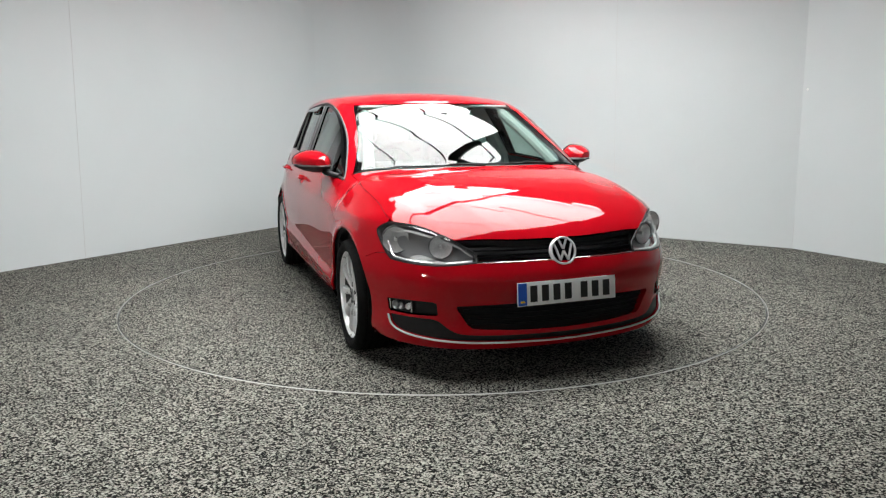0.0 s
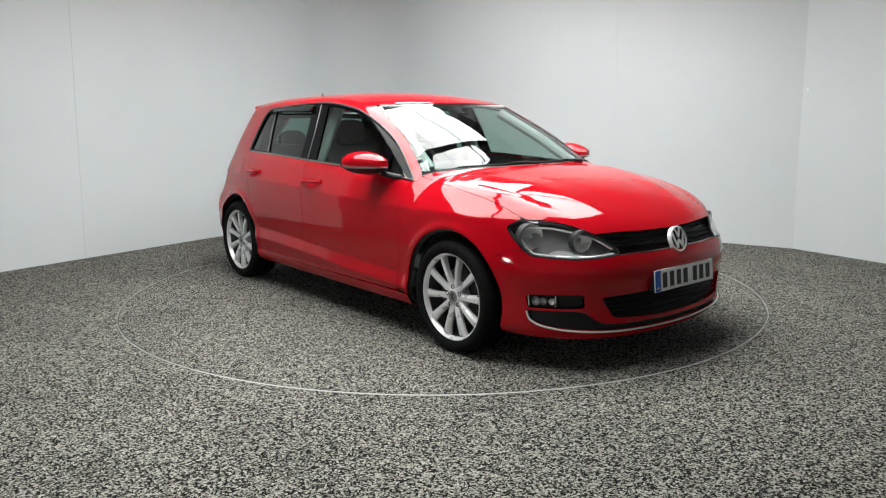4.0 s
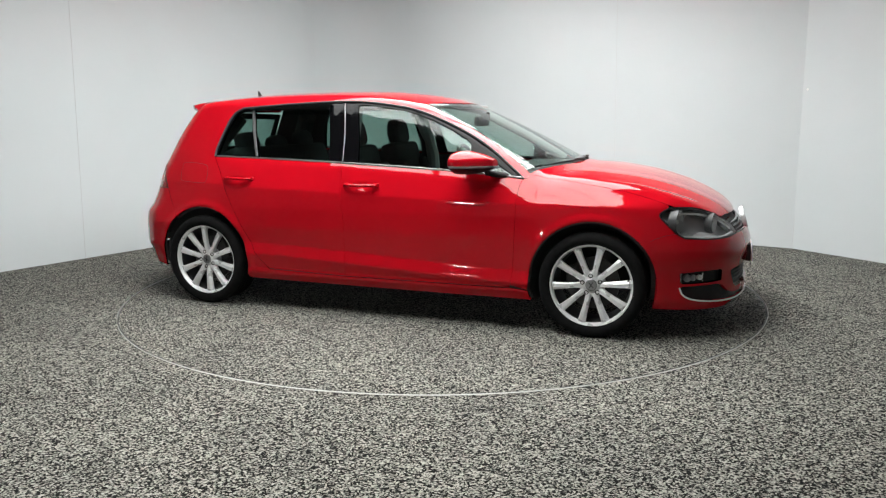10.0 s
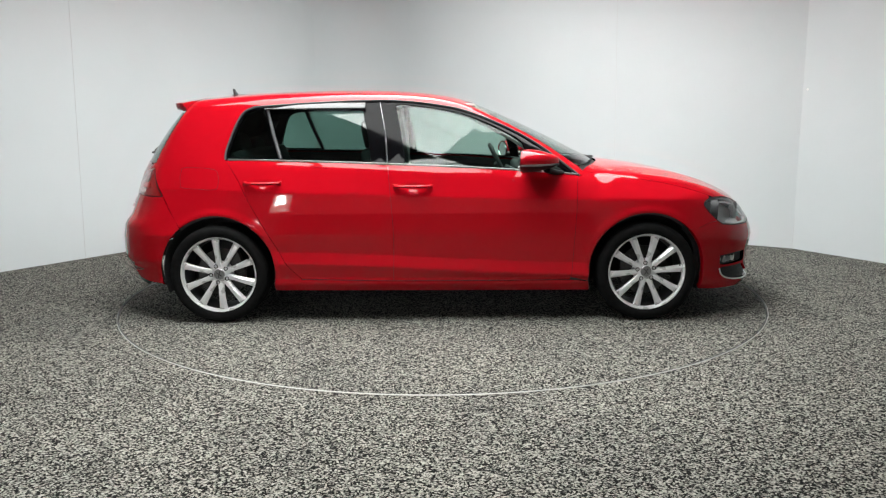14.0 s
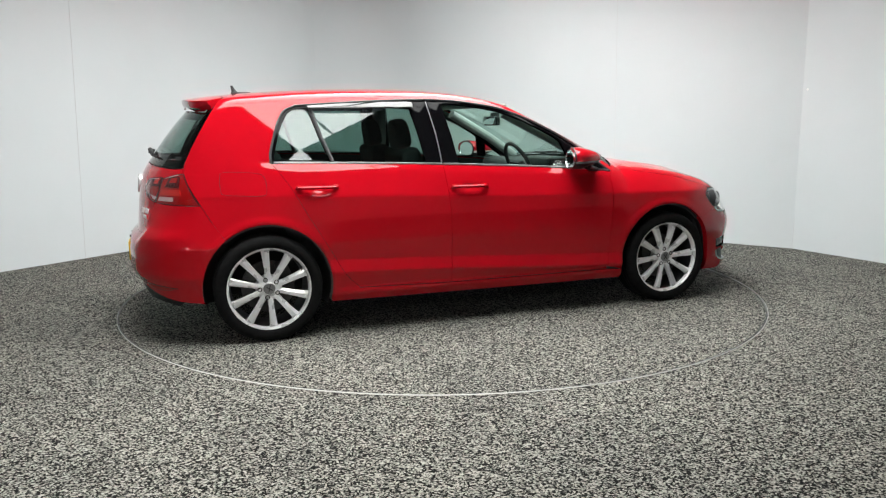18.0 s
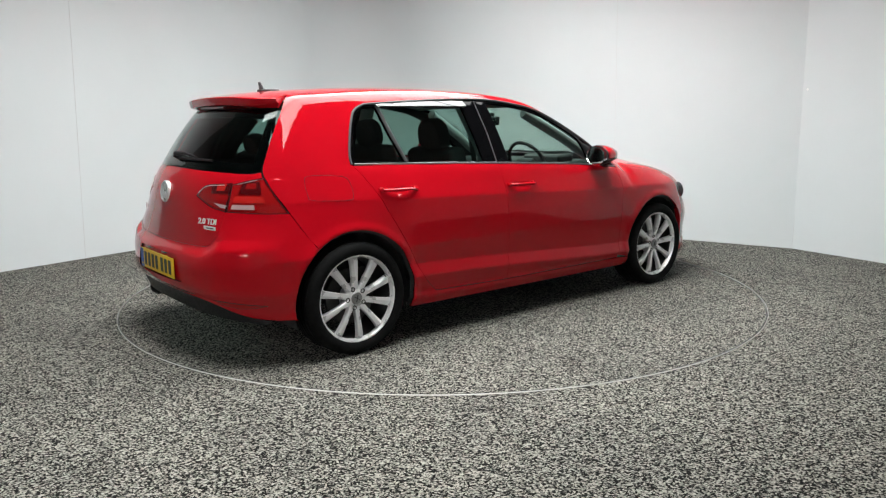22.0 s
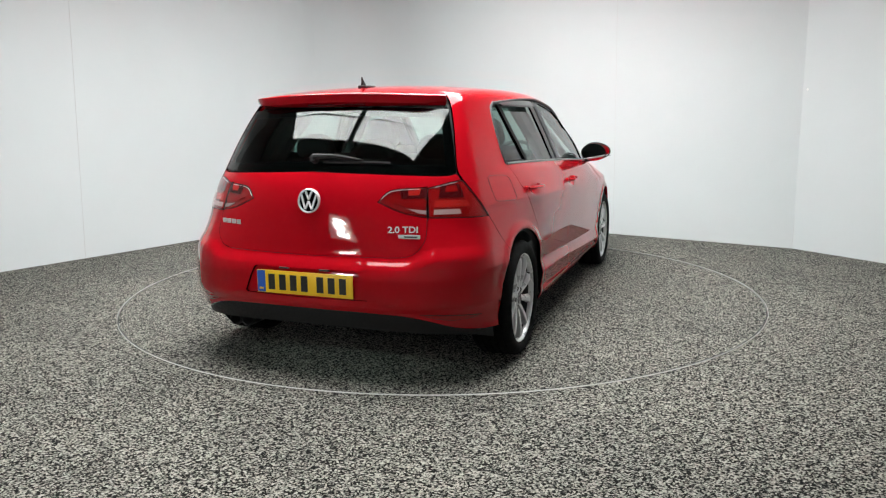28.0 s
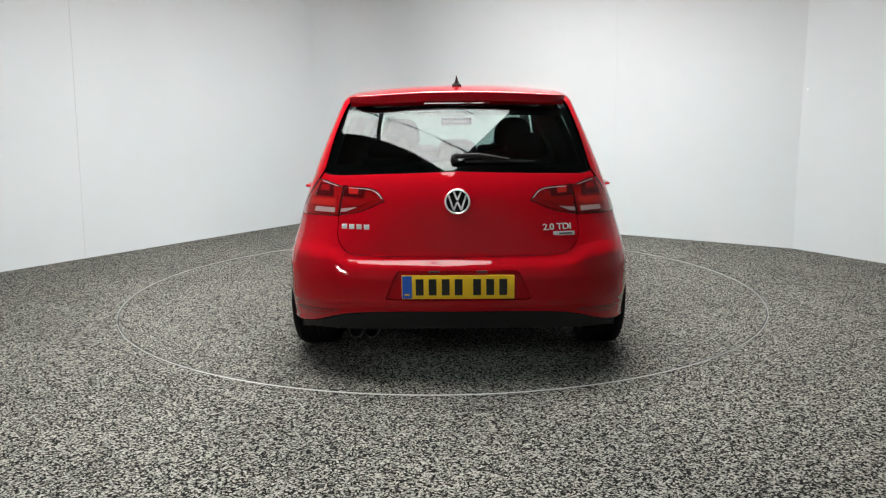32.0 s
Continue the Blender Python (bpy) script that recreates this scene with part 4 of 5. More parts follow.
indicator = from_plane("nose", to_plane("nose", joined(curve(on_skin([(1.86, -0.70, 0.60), (1.90, -0.67, 0.618), (1.94, -0.63, 0.612), (2.0, -0.565, 0.592)])), curve(on_skin([(1.99, -0.58, 0.586), (1.92, -0.66, 0.586), (1.87, -0.70, 0.59)])))))
panel("indicator", "nose", indicator, LENS_WHITE, lamps, lift=-0.045, flange=0, both=True)

# ---- tail ----
rear_half = joined(curve(on_skin([(-1.574, -0.552, 1.288), (-1.662, -0.608, 1.148), (-1.744, -0.658, 1.008)])), curve(on_skin([(-1.752, -0.664, 1.001), (-1.81, -0.62, 1.001), (-1.9, -0.40, 1.003), (-1.933, 0.0, 1.005)])))
top_run = curve(on_skin([(-1.695, 0.0, 1.305), (-1.670, -0.3, 1.303), (-1.594, -0.53, 1.295)]))
rear_half = joined(top_run, rear_half)
rear_window = joined(rear_half, mirrored(rear_half[1:-1])[::-1])
gate_half = joined(curve(on_skin([(-1.935, 0.0, 1.0), (-1.902, -0.40, 0.998), (-1.815, -0.62, 0.996), (-1.754, -0.668, 0.995)])), on_skin([(-1.757, -0.695, 0.958)]), tail_top_out[::-1][1:], tail_top_in[::-1], tail_low_in[::-1][1:], gate_side[1:])
gate = joined(gate_half, mirrored(gate_half[1:-1])[::-1])
(tailgate,) = panel("tailgate", "tail", gate, RED, car, step=(0.035, 0.014))
(rear_glass,) = panel("rear_window", "tail", rear_window, REAR_GLASS, tailgate, lift=-0.002, flange=0.01, step=0.05, label="dark-tinted rear window")
panel("black_border", "tail", rear_window, GLOSS_BLACK, tailgate, holes=[drawn_in("tail", rear_window, 0.045)], lift=-0.005, flange=0, gap=0.001)
bumper_low = curve(on_skin([(-1.669, -0.80, 0.248), (-1.76, -0.765, 0.258), (-1.862, -0.685, 0.284), (-1.95, -0.575, 0.324), (-2.0, -0.46, 0.346), (-2.04, -0.25, 0.352), (-2.051, 0.0, 0.353)]))
rear_bumper_half = joined(bumper_low[::-1], arch(-AXLE, 191, 128, n=16), bumper_seam[1:], tail_low_out[1:], gate_side[1:])
rear_bumper_out = joined(rear_bumper_half, mirrored(rear_bumper_half[1:-1])[::-1])
recess_half = behind([(0.0, 0.549), (-0.265, 0.549), (-0.279, 0.544), (-0.285, 0.535), (-0.336, 0.424), (-0.325, 0.415), (0.0, 0.413)])
recess = joined(recess_half, mirrored(recess_half[1:-1])[::-1])
slot = on_skin([(-1.975, -0.55, 0.365), (-1.893, -0.681, 0.357), (-1.79, -0.772, 0.338), (-1.83, -0.735, 0.328), (-1.887, -0.679, 0.322), (-1.936, -0.613, 0.336)])
(rear_bumper,) = panel("rear_bumper", "tail", rear_bumper_out, RED, car, holes=[recess], step=(0.03, 0.012), flange=0.014)
panel("plate_recess", "tail", recess, RED, rear_bumper, lift=-0.012, gap=-0.004, flange=0)
for s in (1, -1):
    sl = slot if s > 0 else mirrored(slot)
    panel("reflector", "tail", sl, LENS_RED, rear_bumper, lift=0.002, flange=0.006, gap=0.0, label="dark red rear reflector")
    skin_bar("reflector_gap", from_plane("tail", tidy(to_plane("tail", sl), 0.03)), 0.0022, BLACK_PLASTIC, rear_bumper, closed=True, sides=6, lift=0.0005)
diffuser_half = joined(curve(on_skin([(-2.051, 0.0, 0.348), (-2.04, -0.25, 0.347), (-2.0, -0.46, 0.341), (-1.95, -0.575, 0.319), (-1.862, -0.685, 0.279), (-1.76, -0.76, 0.253)])), curve(on_skin([(-1.78, -0.735, 0.236), (-1.86, -0.67, 0.243), (-1.945, -0.515, 0.250), (-2.0, -0.25, 0.256), (-2.015, 0.0, 0.257)])))
diffuser = joined(diffuser_half, mirrored(diffuser_half[1:-1])[::-1])
panel("rear_diffuser", "tail", diffuser, BLACK_PLASTIC, car, lift=-0.006, flange=0.012, label="matt black lower rear valance")
for y in (0.493, 0.418):
    tip = lathe([(0.030, -0.14), (0.036, -0.13), (0.036, 0.0), (0.034, 0.004), (0.031, 0.002), (0.030, -0.10), (0.001, -0.10)], 28, pose(-1.95, y, 0.236, 0, -90))
    part("exhaust_tip", tip, BLACK_METAL, car, "dark round exhaust tail pipe")
# spoiler: the roof runs on over the rear window
spoiler_rows = []
for a in np.linspace(-1, 1, 45):
    w = abs(a)
    tip = -1.718 + 0.065 * w ** 2 + 0.070 * w ** 10
    thick = 0.043 * (1 - 0.5 * w ** 9)
    run = np.array([0.0, 0.22, 0.44, 0.66, 0.85, 0.95, 0.985, 1.0])
    xs = -1.498 + (tip + 1.498) * run
    y0 = a * (0.496 + 0.048 * run)
    high, low = np.full(8, 1.5), np.full(8, 1.15)
    for _ in range(20):
        mid = (high + low) / 2
        out = solid(np.stack([xs, y0, mid], 1), True) > 0
        high, low = np.where(out, mid, high), np.where(out, low, mid)
    high[6] -= 0.001 * (1 - w ** 6)
    high[7] -= 0.004 * (1 - w ** 6)
    row = [(x, y, h + 0.0005) for x, y, h in zip(xs, y0, high)]
    y, z = y0[7], high[7]
    row += [(tip + 0.003, y, z - thick * 0.5), (tip + 0.010, y, z - thick * 0.92), (tip + 0.018, y * 0.998, z - thick), (tip + 0.07 - 0.05 * w ** 4, y * 0.985, min(z - thick, 1.306))]
    spoiler_rows.append(row)
bm = bmesh.new()
grid = [[bm.verts.new(p) for p in row] for row in spoiler_rows]
for a, b in zip(grid, grid[1:]):
    for i in range(len(a) - 1):
        bm.faces.new((a[i], a[i + 1], b[i + 1], b[i]))
bm.faces.new(grid[0])
bm.faces.new(grid[-1][::-1])
bmesh.ops.recalc_face_normals(bm, faces=bm.faces)
spoiler = part("roof_spoiler", bm, RED, car, angle=40)
part("brake_light", tube([(-1.700, y, 1.314) for y in np.linspace(-0.16, 0.16, 9)], 0.006, 6), LENS_DARK, spoiler, "dark red high brake light")

panel("inner_panel", "tail", rear_bumper_out, CABIN, rear_bumper, lift=-0.04, gap=0.006, flange=0, step=0.07)
panel("inner_panel", "tail", gate, CABIN, tailgate, lift=-0.035, gap=-0.012, flange=0, step=0.07)
panel("inner_panel", "nose", bumper, CABIN, front_bumper, lift=-0.075, gap=-0.01, flange=0, step=0.07)

# ---- tail lamps: an inner piece on the tailgate, an outer one on the body side ----
outer_lamp = joined(tail_top_out, tail_out[1:], tail_low_out[1:])
inner_lamp = joined(tail_top_in, tail_low_in)


def tail_lamp(name, outline, owners, blocks, clear):
    obs = panel(name, "tail", outline, LENS_RED, owners, lift=-0.003, gap=0.002, flange=0.02, both=True, step=0.025, label="red tail lamp with a clear lower band")
    panel("lens_edge", "tail", outline, BLACK_PLASTIC, obs, holes=[drawn_in("tail", outline, 0.0045)], lift=0.001, gap=0.0015, flange=0.006, both=True)
    for pts, mat, lift in blocks:
        panel("lens_block", "tail", np.array(pts), mat, obs, lift=lift, gap=0.0, flange=0.006, both=True, step=0.03)
    panel("reversing_lens" if name == "inner" else "clear_lens", "tail", np.array(clear), TAIL_CLEAR, obs, lift=0.001, gap=0.0, flange=0.006, both=True, step=0.03, label="clear white lens band")
    panel("lens_cover", "tail", outline, TAIL_COVER, obs, lift=0.006, gap=0.004, flange=0, both=True, step=0.025)
    return obs


def on_tail(yz):
    return behind(yz)


outer_lamps = tail_lamp("tail_lamp", outer_lamp, sides,
          [(on_tail([(-0.600, 0.935), (-0.672, 0.938), (-0.690, 0.905), (-0.700, 0.878), (-0.600, 0.878)]), LENS_DARK, 0.0005),
           (on_tail([(-0.622, 0.930), (-0.662, 0.932), (-0.672, 0.905), (-0.622, 0.903)]), LENS_RED, 0.002),
           (on_tail([(-0.588, 0.866), (-0.712, 0.866), (-0.728, 0.836), (-0.588, 0.836)]), LENS_BRIGHT, 0.001)],
          on_tail([(-0.590, 0.826), (-0.690, 0.826), (-0.700, 0.804), (-0.590, 0.804)]))
inner_lamps = tail_lamp("tail_lamp", inner_lamp, [tailgate, tailgate],
          [(on_tail([(-0.432, 0.918), (-0.548, 0.932), (-0.552, 0.880), (-0.445, 0.876)]), LENS_DARK, 0.0005),
           (on_tail([(-0.468, 0.920), (-0.522, 0.924), (-0.518, 0.893), (-0.474, 0.891)]), LENS_BRIGHT, 0.002),
           (on_tail([(-0.405, 0.864), (-0.555, 0.868), (-0.555, 0.836), (-0.470, 0.838)]), LENS_RED, 0.001)],
          on_tail([(-0.478, 0.832), (-0.560, 0.822), (-0.560, 0.806), (-0.53, 0.810)]))
for line, owners in ((tail_top_out, outer_lamps), (tail_top_in, inner_lamps)):
    skin_bar("bright_edge", on_skin(line[2:-3] - np.array([0, 0, 0.0085])), 0.0016, LENS_WHITE, owners, both=True, lift=0.002, sides=6)
# the shut line of the fuel flap
flap = joined(curve(side([(-1.545, 0.952), (-1.50, 0.960), (-1.34, 0.948), (-1.305, 0.91), (-1.305, 0.84), (-1.33, 0.827)])), curve(side([(-1.36, 0.826), (-1.50, 0.834), (-1.545, 0.842)])), side([(-1.552, 0.90)]))
skin_bar("fuel_flap_gap", flap, 0.0012, BLACK_PLASTIC, sides[0], lift=0.0002, closed=True, sides=6)
# ---- wheels ----
def spoke_mesh():
    rows = [(0.036, 0.016, 0.070, 0.004), (0.060, 0.0165, 0.075, 0.007), (0.100, 0.0155, 0.082, 0.010), (0.150, 0.0175, 0.088, 0.012), (0.198, 0.0205, 0.089, 0.013), (0.214, 0.0225, 0.086, 0.013), (0.223, 0.028, 0.080, 0.012)]
    bm = bmesh.new()
    rings = []
    for r, w, z, d in rows:
        rings.append([bm.verts.new(v) for v in ((r, -w, z - 0.028), (r, -w, z - 0.003), (r, -w * 0.82, z), (r, w * 0.25, z), (r, w * 0.95, z - d), (r, w, z - d - 0.004), (r, w, z - 0.028))])
    for a, b in zip(rings, rings[1:]):
        for i in range(7):
            bm.faces.new((a[i], a[(i + 1) % 7], b[(i + 1) % 7], b[i]))
    bm.faces.new(rings[0][::-1])
    bm.faces.new(rings[-1])
    bmesh.ops.recalc_face_normals(bm, faces=bm.faces)
    return bm


def tyre_profile():
    out = [(0.229, 0.086), (0.238, 0.100), (0.252, 0.108), (0.268, 0.111), (0.284, 0.107), (0.296, 0.096), (0.3025, 0.082)]
    for z in (0.066, 0.03, -0.006, -0.042, -0.072):
        out += [(0.304, z + 0.006), (0.3035, z + 0.005), (0.297, z + 0.003), (0.297, z - 0.003), (0.3035, z - 0.005)]
    return out + [(0.3025, -0.085), (0.29, -0.104), (0.25, -0.108), (0.226, -0.09)]


HUB_Z = 0.304


def wheel(x):
    rimmed = lathe([(0.2385, 0.086), (0.2385, 0.0935), (0.235, 0.0965), (0.229, 0.0955), (0.2235, 0.086), (0.219, 0.070)], 72)
    w = part("wheel", rimmed, ALLOY, car, "ten-spoke silver alloy wheel with a low-profile tyre")
    # barrel far darker than the rim: shade behind the spokes put into its colour
    part("barrel", lathe([(0.2195, 0.071), (0.212, 0.045), (0.205, -0.03), (0.21, -0.085), (0.228, -0.095)], 72), ALLOY_DARK, w)
    part("tyre", lathe(tyre_profile(), 80), RUBBER, w, "black road tyre")
    first = part("spoke", spoke_mesh(), ALLOY, w, angle=25)
    for i in range(1, 10):
        o = new("spoke", first.data)
        o.parent = w
        o.matrix_basis = pose(0, 0, 0, 0, 0, 36 * i)
    part("hub", lathe([(0.034, 0.078), (0.040, 0.074), (0.060, 0.071), (0.070, 0.064), (0.074, 0.04), (0.074, 0.0)], 40), ALLOY, w)
    part("centre_cap", lathe([(0.001, 0.083), (0.030, 0.082), (0.033, 0.079), (0.034, 0.07)], 32), SATIN, w, "silver wheel centre cap")
    for a in (55, 125):
        part("cap_mark", box((0.040, 0.0045, 0.002), (0, 0, 0.0835), m=pose(0, 0, 0, 0, 0, a)), PLATE_BLACK, w, smooth=False)
    bolt = lathe([(0.001, 0.001), (0.0085, 0.001), (0.0085, 0.006), (0.012, 0.008), (0.0135, 0.006)], 14)
    bm = bolt
    b0 = part("wheel_bolt", bm, BLACK_METAL, w, "dark recessed wheel bolt")
    b0.matrix_basis = pose(0.053 * math.cos(radians(18)), 0.053 * math.sin(radians(18)), 0.068)
    for i in range(1, 5):
        o = new("wheel_bolt", b0.data)
        o.parent = w
        o.matrix_basis = pose(0.053 * math.cos(radians(18 + 72 * i)), 0.053 * math.sin(radians(18 + 72 * i)), 0.068)
    part("brake_disc", lathe([(0.07, 0.03), (0.075, 0.012), (0.15, 0.012), (0.15, -0.01), (0.07, -0.01)], 48), IRON, w, "worn iron brake disc")
    part("brake_caliper", box((0.07, 0.15, 0.06), (-0.115 if x > 0 else 0.115, 0.03, 0.005), 0.015), IRON, w)
    part("valve", tube([(0.213, 0.02, 0.06), (0.206, 0.02, 0.085)], 0.004, 6), BLACK_METAL, w)
    return w


for wx, spin in ((AXLE, 5), (-AXLE, 22)):
    w = wheel(wx)
    w.matrix_basis = pose(wx, -0.772, HUB_Z, 90) @ pose(0, 0, 0, 0, 0, spin)
    copy_thing(w, pose(wx, 0.772, HUB_Z, -90) @ pose(0, 0, 0, 0, 0, spin + 14))


def arch_liner(x, s):
    verts, faces = [], []
    n = 24
    for i in range(n + 1):
        a = radians(-22 + 224 * i / n)
        for r, y in ((0.358, 0.812), (0.357, 0.79), (0.356, 0.56), (0.02, 0.56)):
            verts.append((x + r * math.cos(a), s * y, 0.312 + r * math.sin(a)))
    for i in range(n):
        for k in range(3):
            faces.append((i * 4 + k, i * 4 + k + 1, i * 4 + 5 + k, i * 4 + 4 + k))
    ob = mesh_of("arch_liner", verts, faces, CABIN, car, True)
    ob["label"] = "black wheel arch liner"


for wx in (AXLE, -AXLE):
    for s in (1, -1):
        arch_liner(wx, s)
part("floor_pan", merge(box((3.45, 1.08, 0.10), (0.10, 0, 0.265), 0.02), box((1.86, 1.60, 0.09), (0, 0, 0.242), 0.02), box((1.2, 0.5, 0.06), (0.2, 0, 0.185), 0.02)), CABIN, car, "dark underbody")
part("engine_cover", box((0.85, 1.05, 0.36), (1.42, 0, 0.50), 0.05), CABIN, car)
for s in (1, -1):
    for wx in (AXLE, -AXLE):
        part("suspension_arm", tube([(wx, s * 0.70, 0.29), (wx - 0.06, s * 0.35, 0.25)], 0.022, 8), CABIN, car)

# ---- door handles ----
for owners, x0, x1, z0 in ((rear_doors, -1.128, -0.920, 0.866), (front_doors, -0.212, -0.004, 0.842)):
    xs = np.linspace(x0, x1, 15)
    ends = side([(x0 - 0.03, z0), (x1 + 0.03, z0)])
    run = np.array([ends[0] + (ends[1] - ends[0]) * (0.03 + x - x0) / (0.06 + x1 - x0) for x in xs])
    n = np.array([(0, -1.0, 0.0)] * 15)
    lift = np.array([0.010 + 0.022 * min(1, 0.2 + i / 2.5, 0.2 + (14 - i) / 2.5) for i in range(15)])
    path = run + n * lift[:, None]
    for k, owner in enumerate(owners):
        p = mirrored(path) if k else path
        bm = tube(p, lambda t: 0.0150 - 0.003 * abs(2 * t - 1) ** 5, 14, flat=0.62)
        h = part("door_handle", bm, RED, owner, "body-coloured bar handle", angle=60)
        for e in (0, 14):
            q = run[e] if not k else mirrored(run[e:e + 1])[0]
            part("handle_mount", box((0.034, 0.030, 0.026), tuple(q), 0.009), RED, h)

# ---- door mirrors ----
def mirror_shell(s):
    """Rounded mirror head: superellipse rings from the glass forwards."""
    def rings(z_lo, z_hi, grow=0.0):
        bm = bmesh.new()
        loops = []
        for x, k in ((0.530, 0.90), (0.537, 0.965), (0.565, 1.0), (0.605, 0.95), (0.65, 0.80), (0.70, 0.55), (0.74, 0.26)):
            loop = []
            for i in range(36):
                a = 2 * math.pi * i / 36
                c, d = math.cos(a), math.sin(a)
                y = (0.110 + grow) * k * math.copysign(abs(c) ** 0.88, c)
                z = (0.070 + grow) * k * math.copysign(abs(d) ** 0.88, d) * (0.93 + 0.20 * y / 0.112)
                z += 0.010 * (y / 0.112) * -1 + (0.012 if z > 0 else 0.0) * (1 - (y / 0.12) ** 2) - (0.0 if z > 0 else 0.12 * z)
                yy = -0.903 + y - 0.02 * (0.7 - x) / 0.15
                loop.append(bm.verts.new((x + 0.022 + 0.03 * (yy + 0.905) / 0.112, yy if s < 0 else -yy, max(z_lo, min(z_hi, 0.982 + z)) + 0)))
            loops.append(loop)
        for a, b in zip(loops, loops[1:]):
            for i in range(36):
                bm.faces.new((a[i], a[(i + 1) % 36], b[(i + 1) % 36], b[i]))
        bm.faces.new(loops[-1])
        bm.faces.new(loops[0][::-1])
        bmesh.ops.remove_doubles(bm, verts=bm.verts, dist=1e-5)
        bmesh.ops.recalc_face_normals(bm, faces=bm.faces)
        return bm
    return rings


for s, door in ((-1, front_doors[0]), (1, front_doors[1])):
    make = mirror_shell(s)
    head = part("door_mirror", make(0.972, 1.2), RED, door, "red door mirror with a black base", angle=50)
    part("lower_shell", make(0.5, 0.962), BLACK_PLASTIC, head, angle=50)
    part("indicator_strip", make(0.959, 0.974, 0.002), LENS_WHITE, head, "pale indicator strip", angle=50)
    part("stalk", tube([(0.70, s * 0.86, 0.932), (0.745, s * 0.825, 0.918), (0.80, s * 0.79, 0.908)], lambda t: 0.026 - 0.004 * t, 10, flat=0.7), BLACK_PLASTIC, head)
    gl = lathe([(0.001, 0.0), (0.105, 0.0), (0.105, 0.003)], 32, Matrix.Translation((0.552, s * 0.905, 0.985)) @ Matrix.Rotation(radians(-90), 4, "Y") @ Matrix.Rotation(0, 4, "Z") @ Matrix.Diagonal((0.60, 0.93, 1, 1)))
    bmesh.ops.rotate(gl, cent=(0.552, s * 0.905, 0.98), matrix=Matrix.Rotation(radians(14 * s), 3, "Z"), verts=gl.verts)
    bmesh.ops.translate(gl, vec=(-0.004, 0, 0), verts=gl.verts)
    rim = make(0.5, 1.2, 0.003)
    bmesh.ops.delete(rim, geom=[v for v in rim.verts if v.co.x - 0.03 * (-abs(v.co.y) + 0.905) / 0.112 > 0.578], context="VERTS")
    part("mirror_rim", rim, BLACK_PLASTIC, head, "black rear rim", angle=50)
    part("mirror_glass", gl, CHROME, head, "mirror glass")

# ---- number plates, badges ----
def number_plate(at, yaw, face, owner, tilt=0):
    """A plate that faces along its local -y; the characters are plain bars."""
    m = pose(*at, 0, 0, yaw) @ pose(0, 0, 0, tilt)
    plate = part("number_plate", box((0.520, 0.006, 0.111), (0, 0, 0), 0.0025, m), face, owner, "yellow rear number plate" if face is PLATE_YELLOW else "white front number plate")
    part("blue_band", box((0.044, 0.002, 0.105), (-0.235, -0.0035, 0), 0, m), PLATE_BLUE, plate, smooth=False)
    part("band_mark", box((0.022, 0.001, 0.009), (-0.235, -0.005, -0.035), 0, m), PLATE_YELLOW, plate, smooth=False)
    for i, x in enumerate((-0.177, -0.117, -0.057, 0.003, 0.088, 0.148, 0.208)):
        part("plate_bar", box((0.036, 0.002, 0.076), (x, -0.0035, 0), 0, m), PLATE_BLACK, plate, smooth=False)
    return plate


number_plate((2.168, 0, 0.4345), 90, PLATE_WHITE, front_bumper, -5)
number_plate((-2.072, 0, 0.476), -90, PLATE_YELLOW, rear_bumper)
part("plate_plinth", box((0.03, 0.50, 0.10), (2.150, 0, 0.434), 0.004), BLACK_PLASTIC, front_bumper)
for y in (-0.11, 0.11):
    part("plate_light", box((0.02, 0.05, 0.008), (-2.064, y, 0.547), 0.002), TRIM_GREY, rear_bumper)


def roundel(at, yaw, r, owner, tilt):
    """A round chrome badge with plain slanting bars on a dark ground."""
    m = pose(*at, 0, 0, yaw) @ pose(0, 0, 0, 90 + tilt)
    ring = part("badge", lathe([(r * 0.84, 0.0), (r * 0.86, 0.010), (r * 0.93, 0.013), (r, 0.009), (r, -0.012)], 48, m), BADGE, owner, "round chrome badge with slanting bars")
    part("badge_ground", lathe([(0.001, 0.004), (r * 0.85, 0.004), (r * 0.85, -0.004)], 40, m), GLOSS_BLACK, ring)
    for x0, y0, x1, y1 in ((0.30, 0.80, 0.0, 0.10), (0.68, 0.50, 0.30, -0.68), (0.30, -0.68, 0.0, -0.02)):
        for s in (1, -1):
            lean = math.degrees(math.atan2(-(x0 - x1) * s, y0 - y1))
            part("badge_bar", box((r * 0.15, r * math.hypot(x0 - x1, y0 - y1), 0.008), (0, 0, 0.007 + 0.0003 * s), 0.002, m @ pose(s * r * (x0 + x1) / 2, r * (y0 + y1) / 2, 0, 0, 0, lean)), BADGE, ring)


roundel((2.116, 0, 0.618), 90, 0.068, car, -17)
roundel((-1.993, 0, 0.863), -90, 0.059, tailgate, -7)


def lettering(text, height, m, mat, owner, name="lettering", label=""):
    cu = bpy.data.curves.new("text", "FONT")
    cu.body, cu.size, cu.extrude, cu.offset = text, height * 1.38, 0.002, 0.0006
    ob = bpy.data.objects.new("text", cu)
    scene.collection.objects.link(ob)
    bpy.context.view_layer.update()
    me = bpy.data.meshes.new_from_object(ob.evaluated_get(bpy.context.evaluated_depsgraph_get()))
    bpy.data.objects.remove(ob)
    me.name = name
    me.transform(m)
    me.materials.clear()
    me.materials.append(mat)
    o = new(name, me)
    o.parent = owner
    if label:
        o["label"] = label
    return o


def tail_at(y, z, out=0.004):
    p = behind([(y, z)])
    return p[0] + skin_normal(p)[0] * out


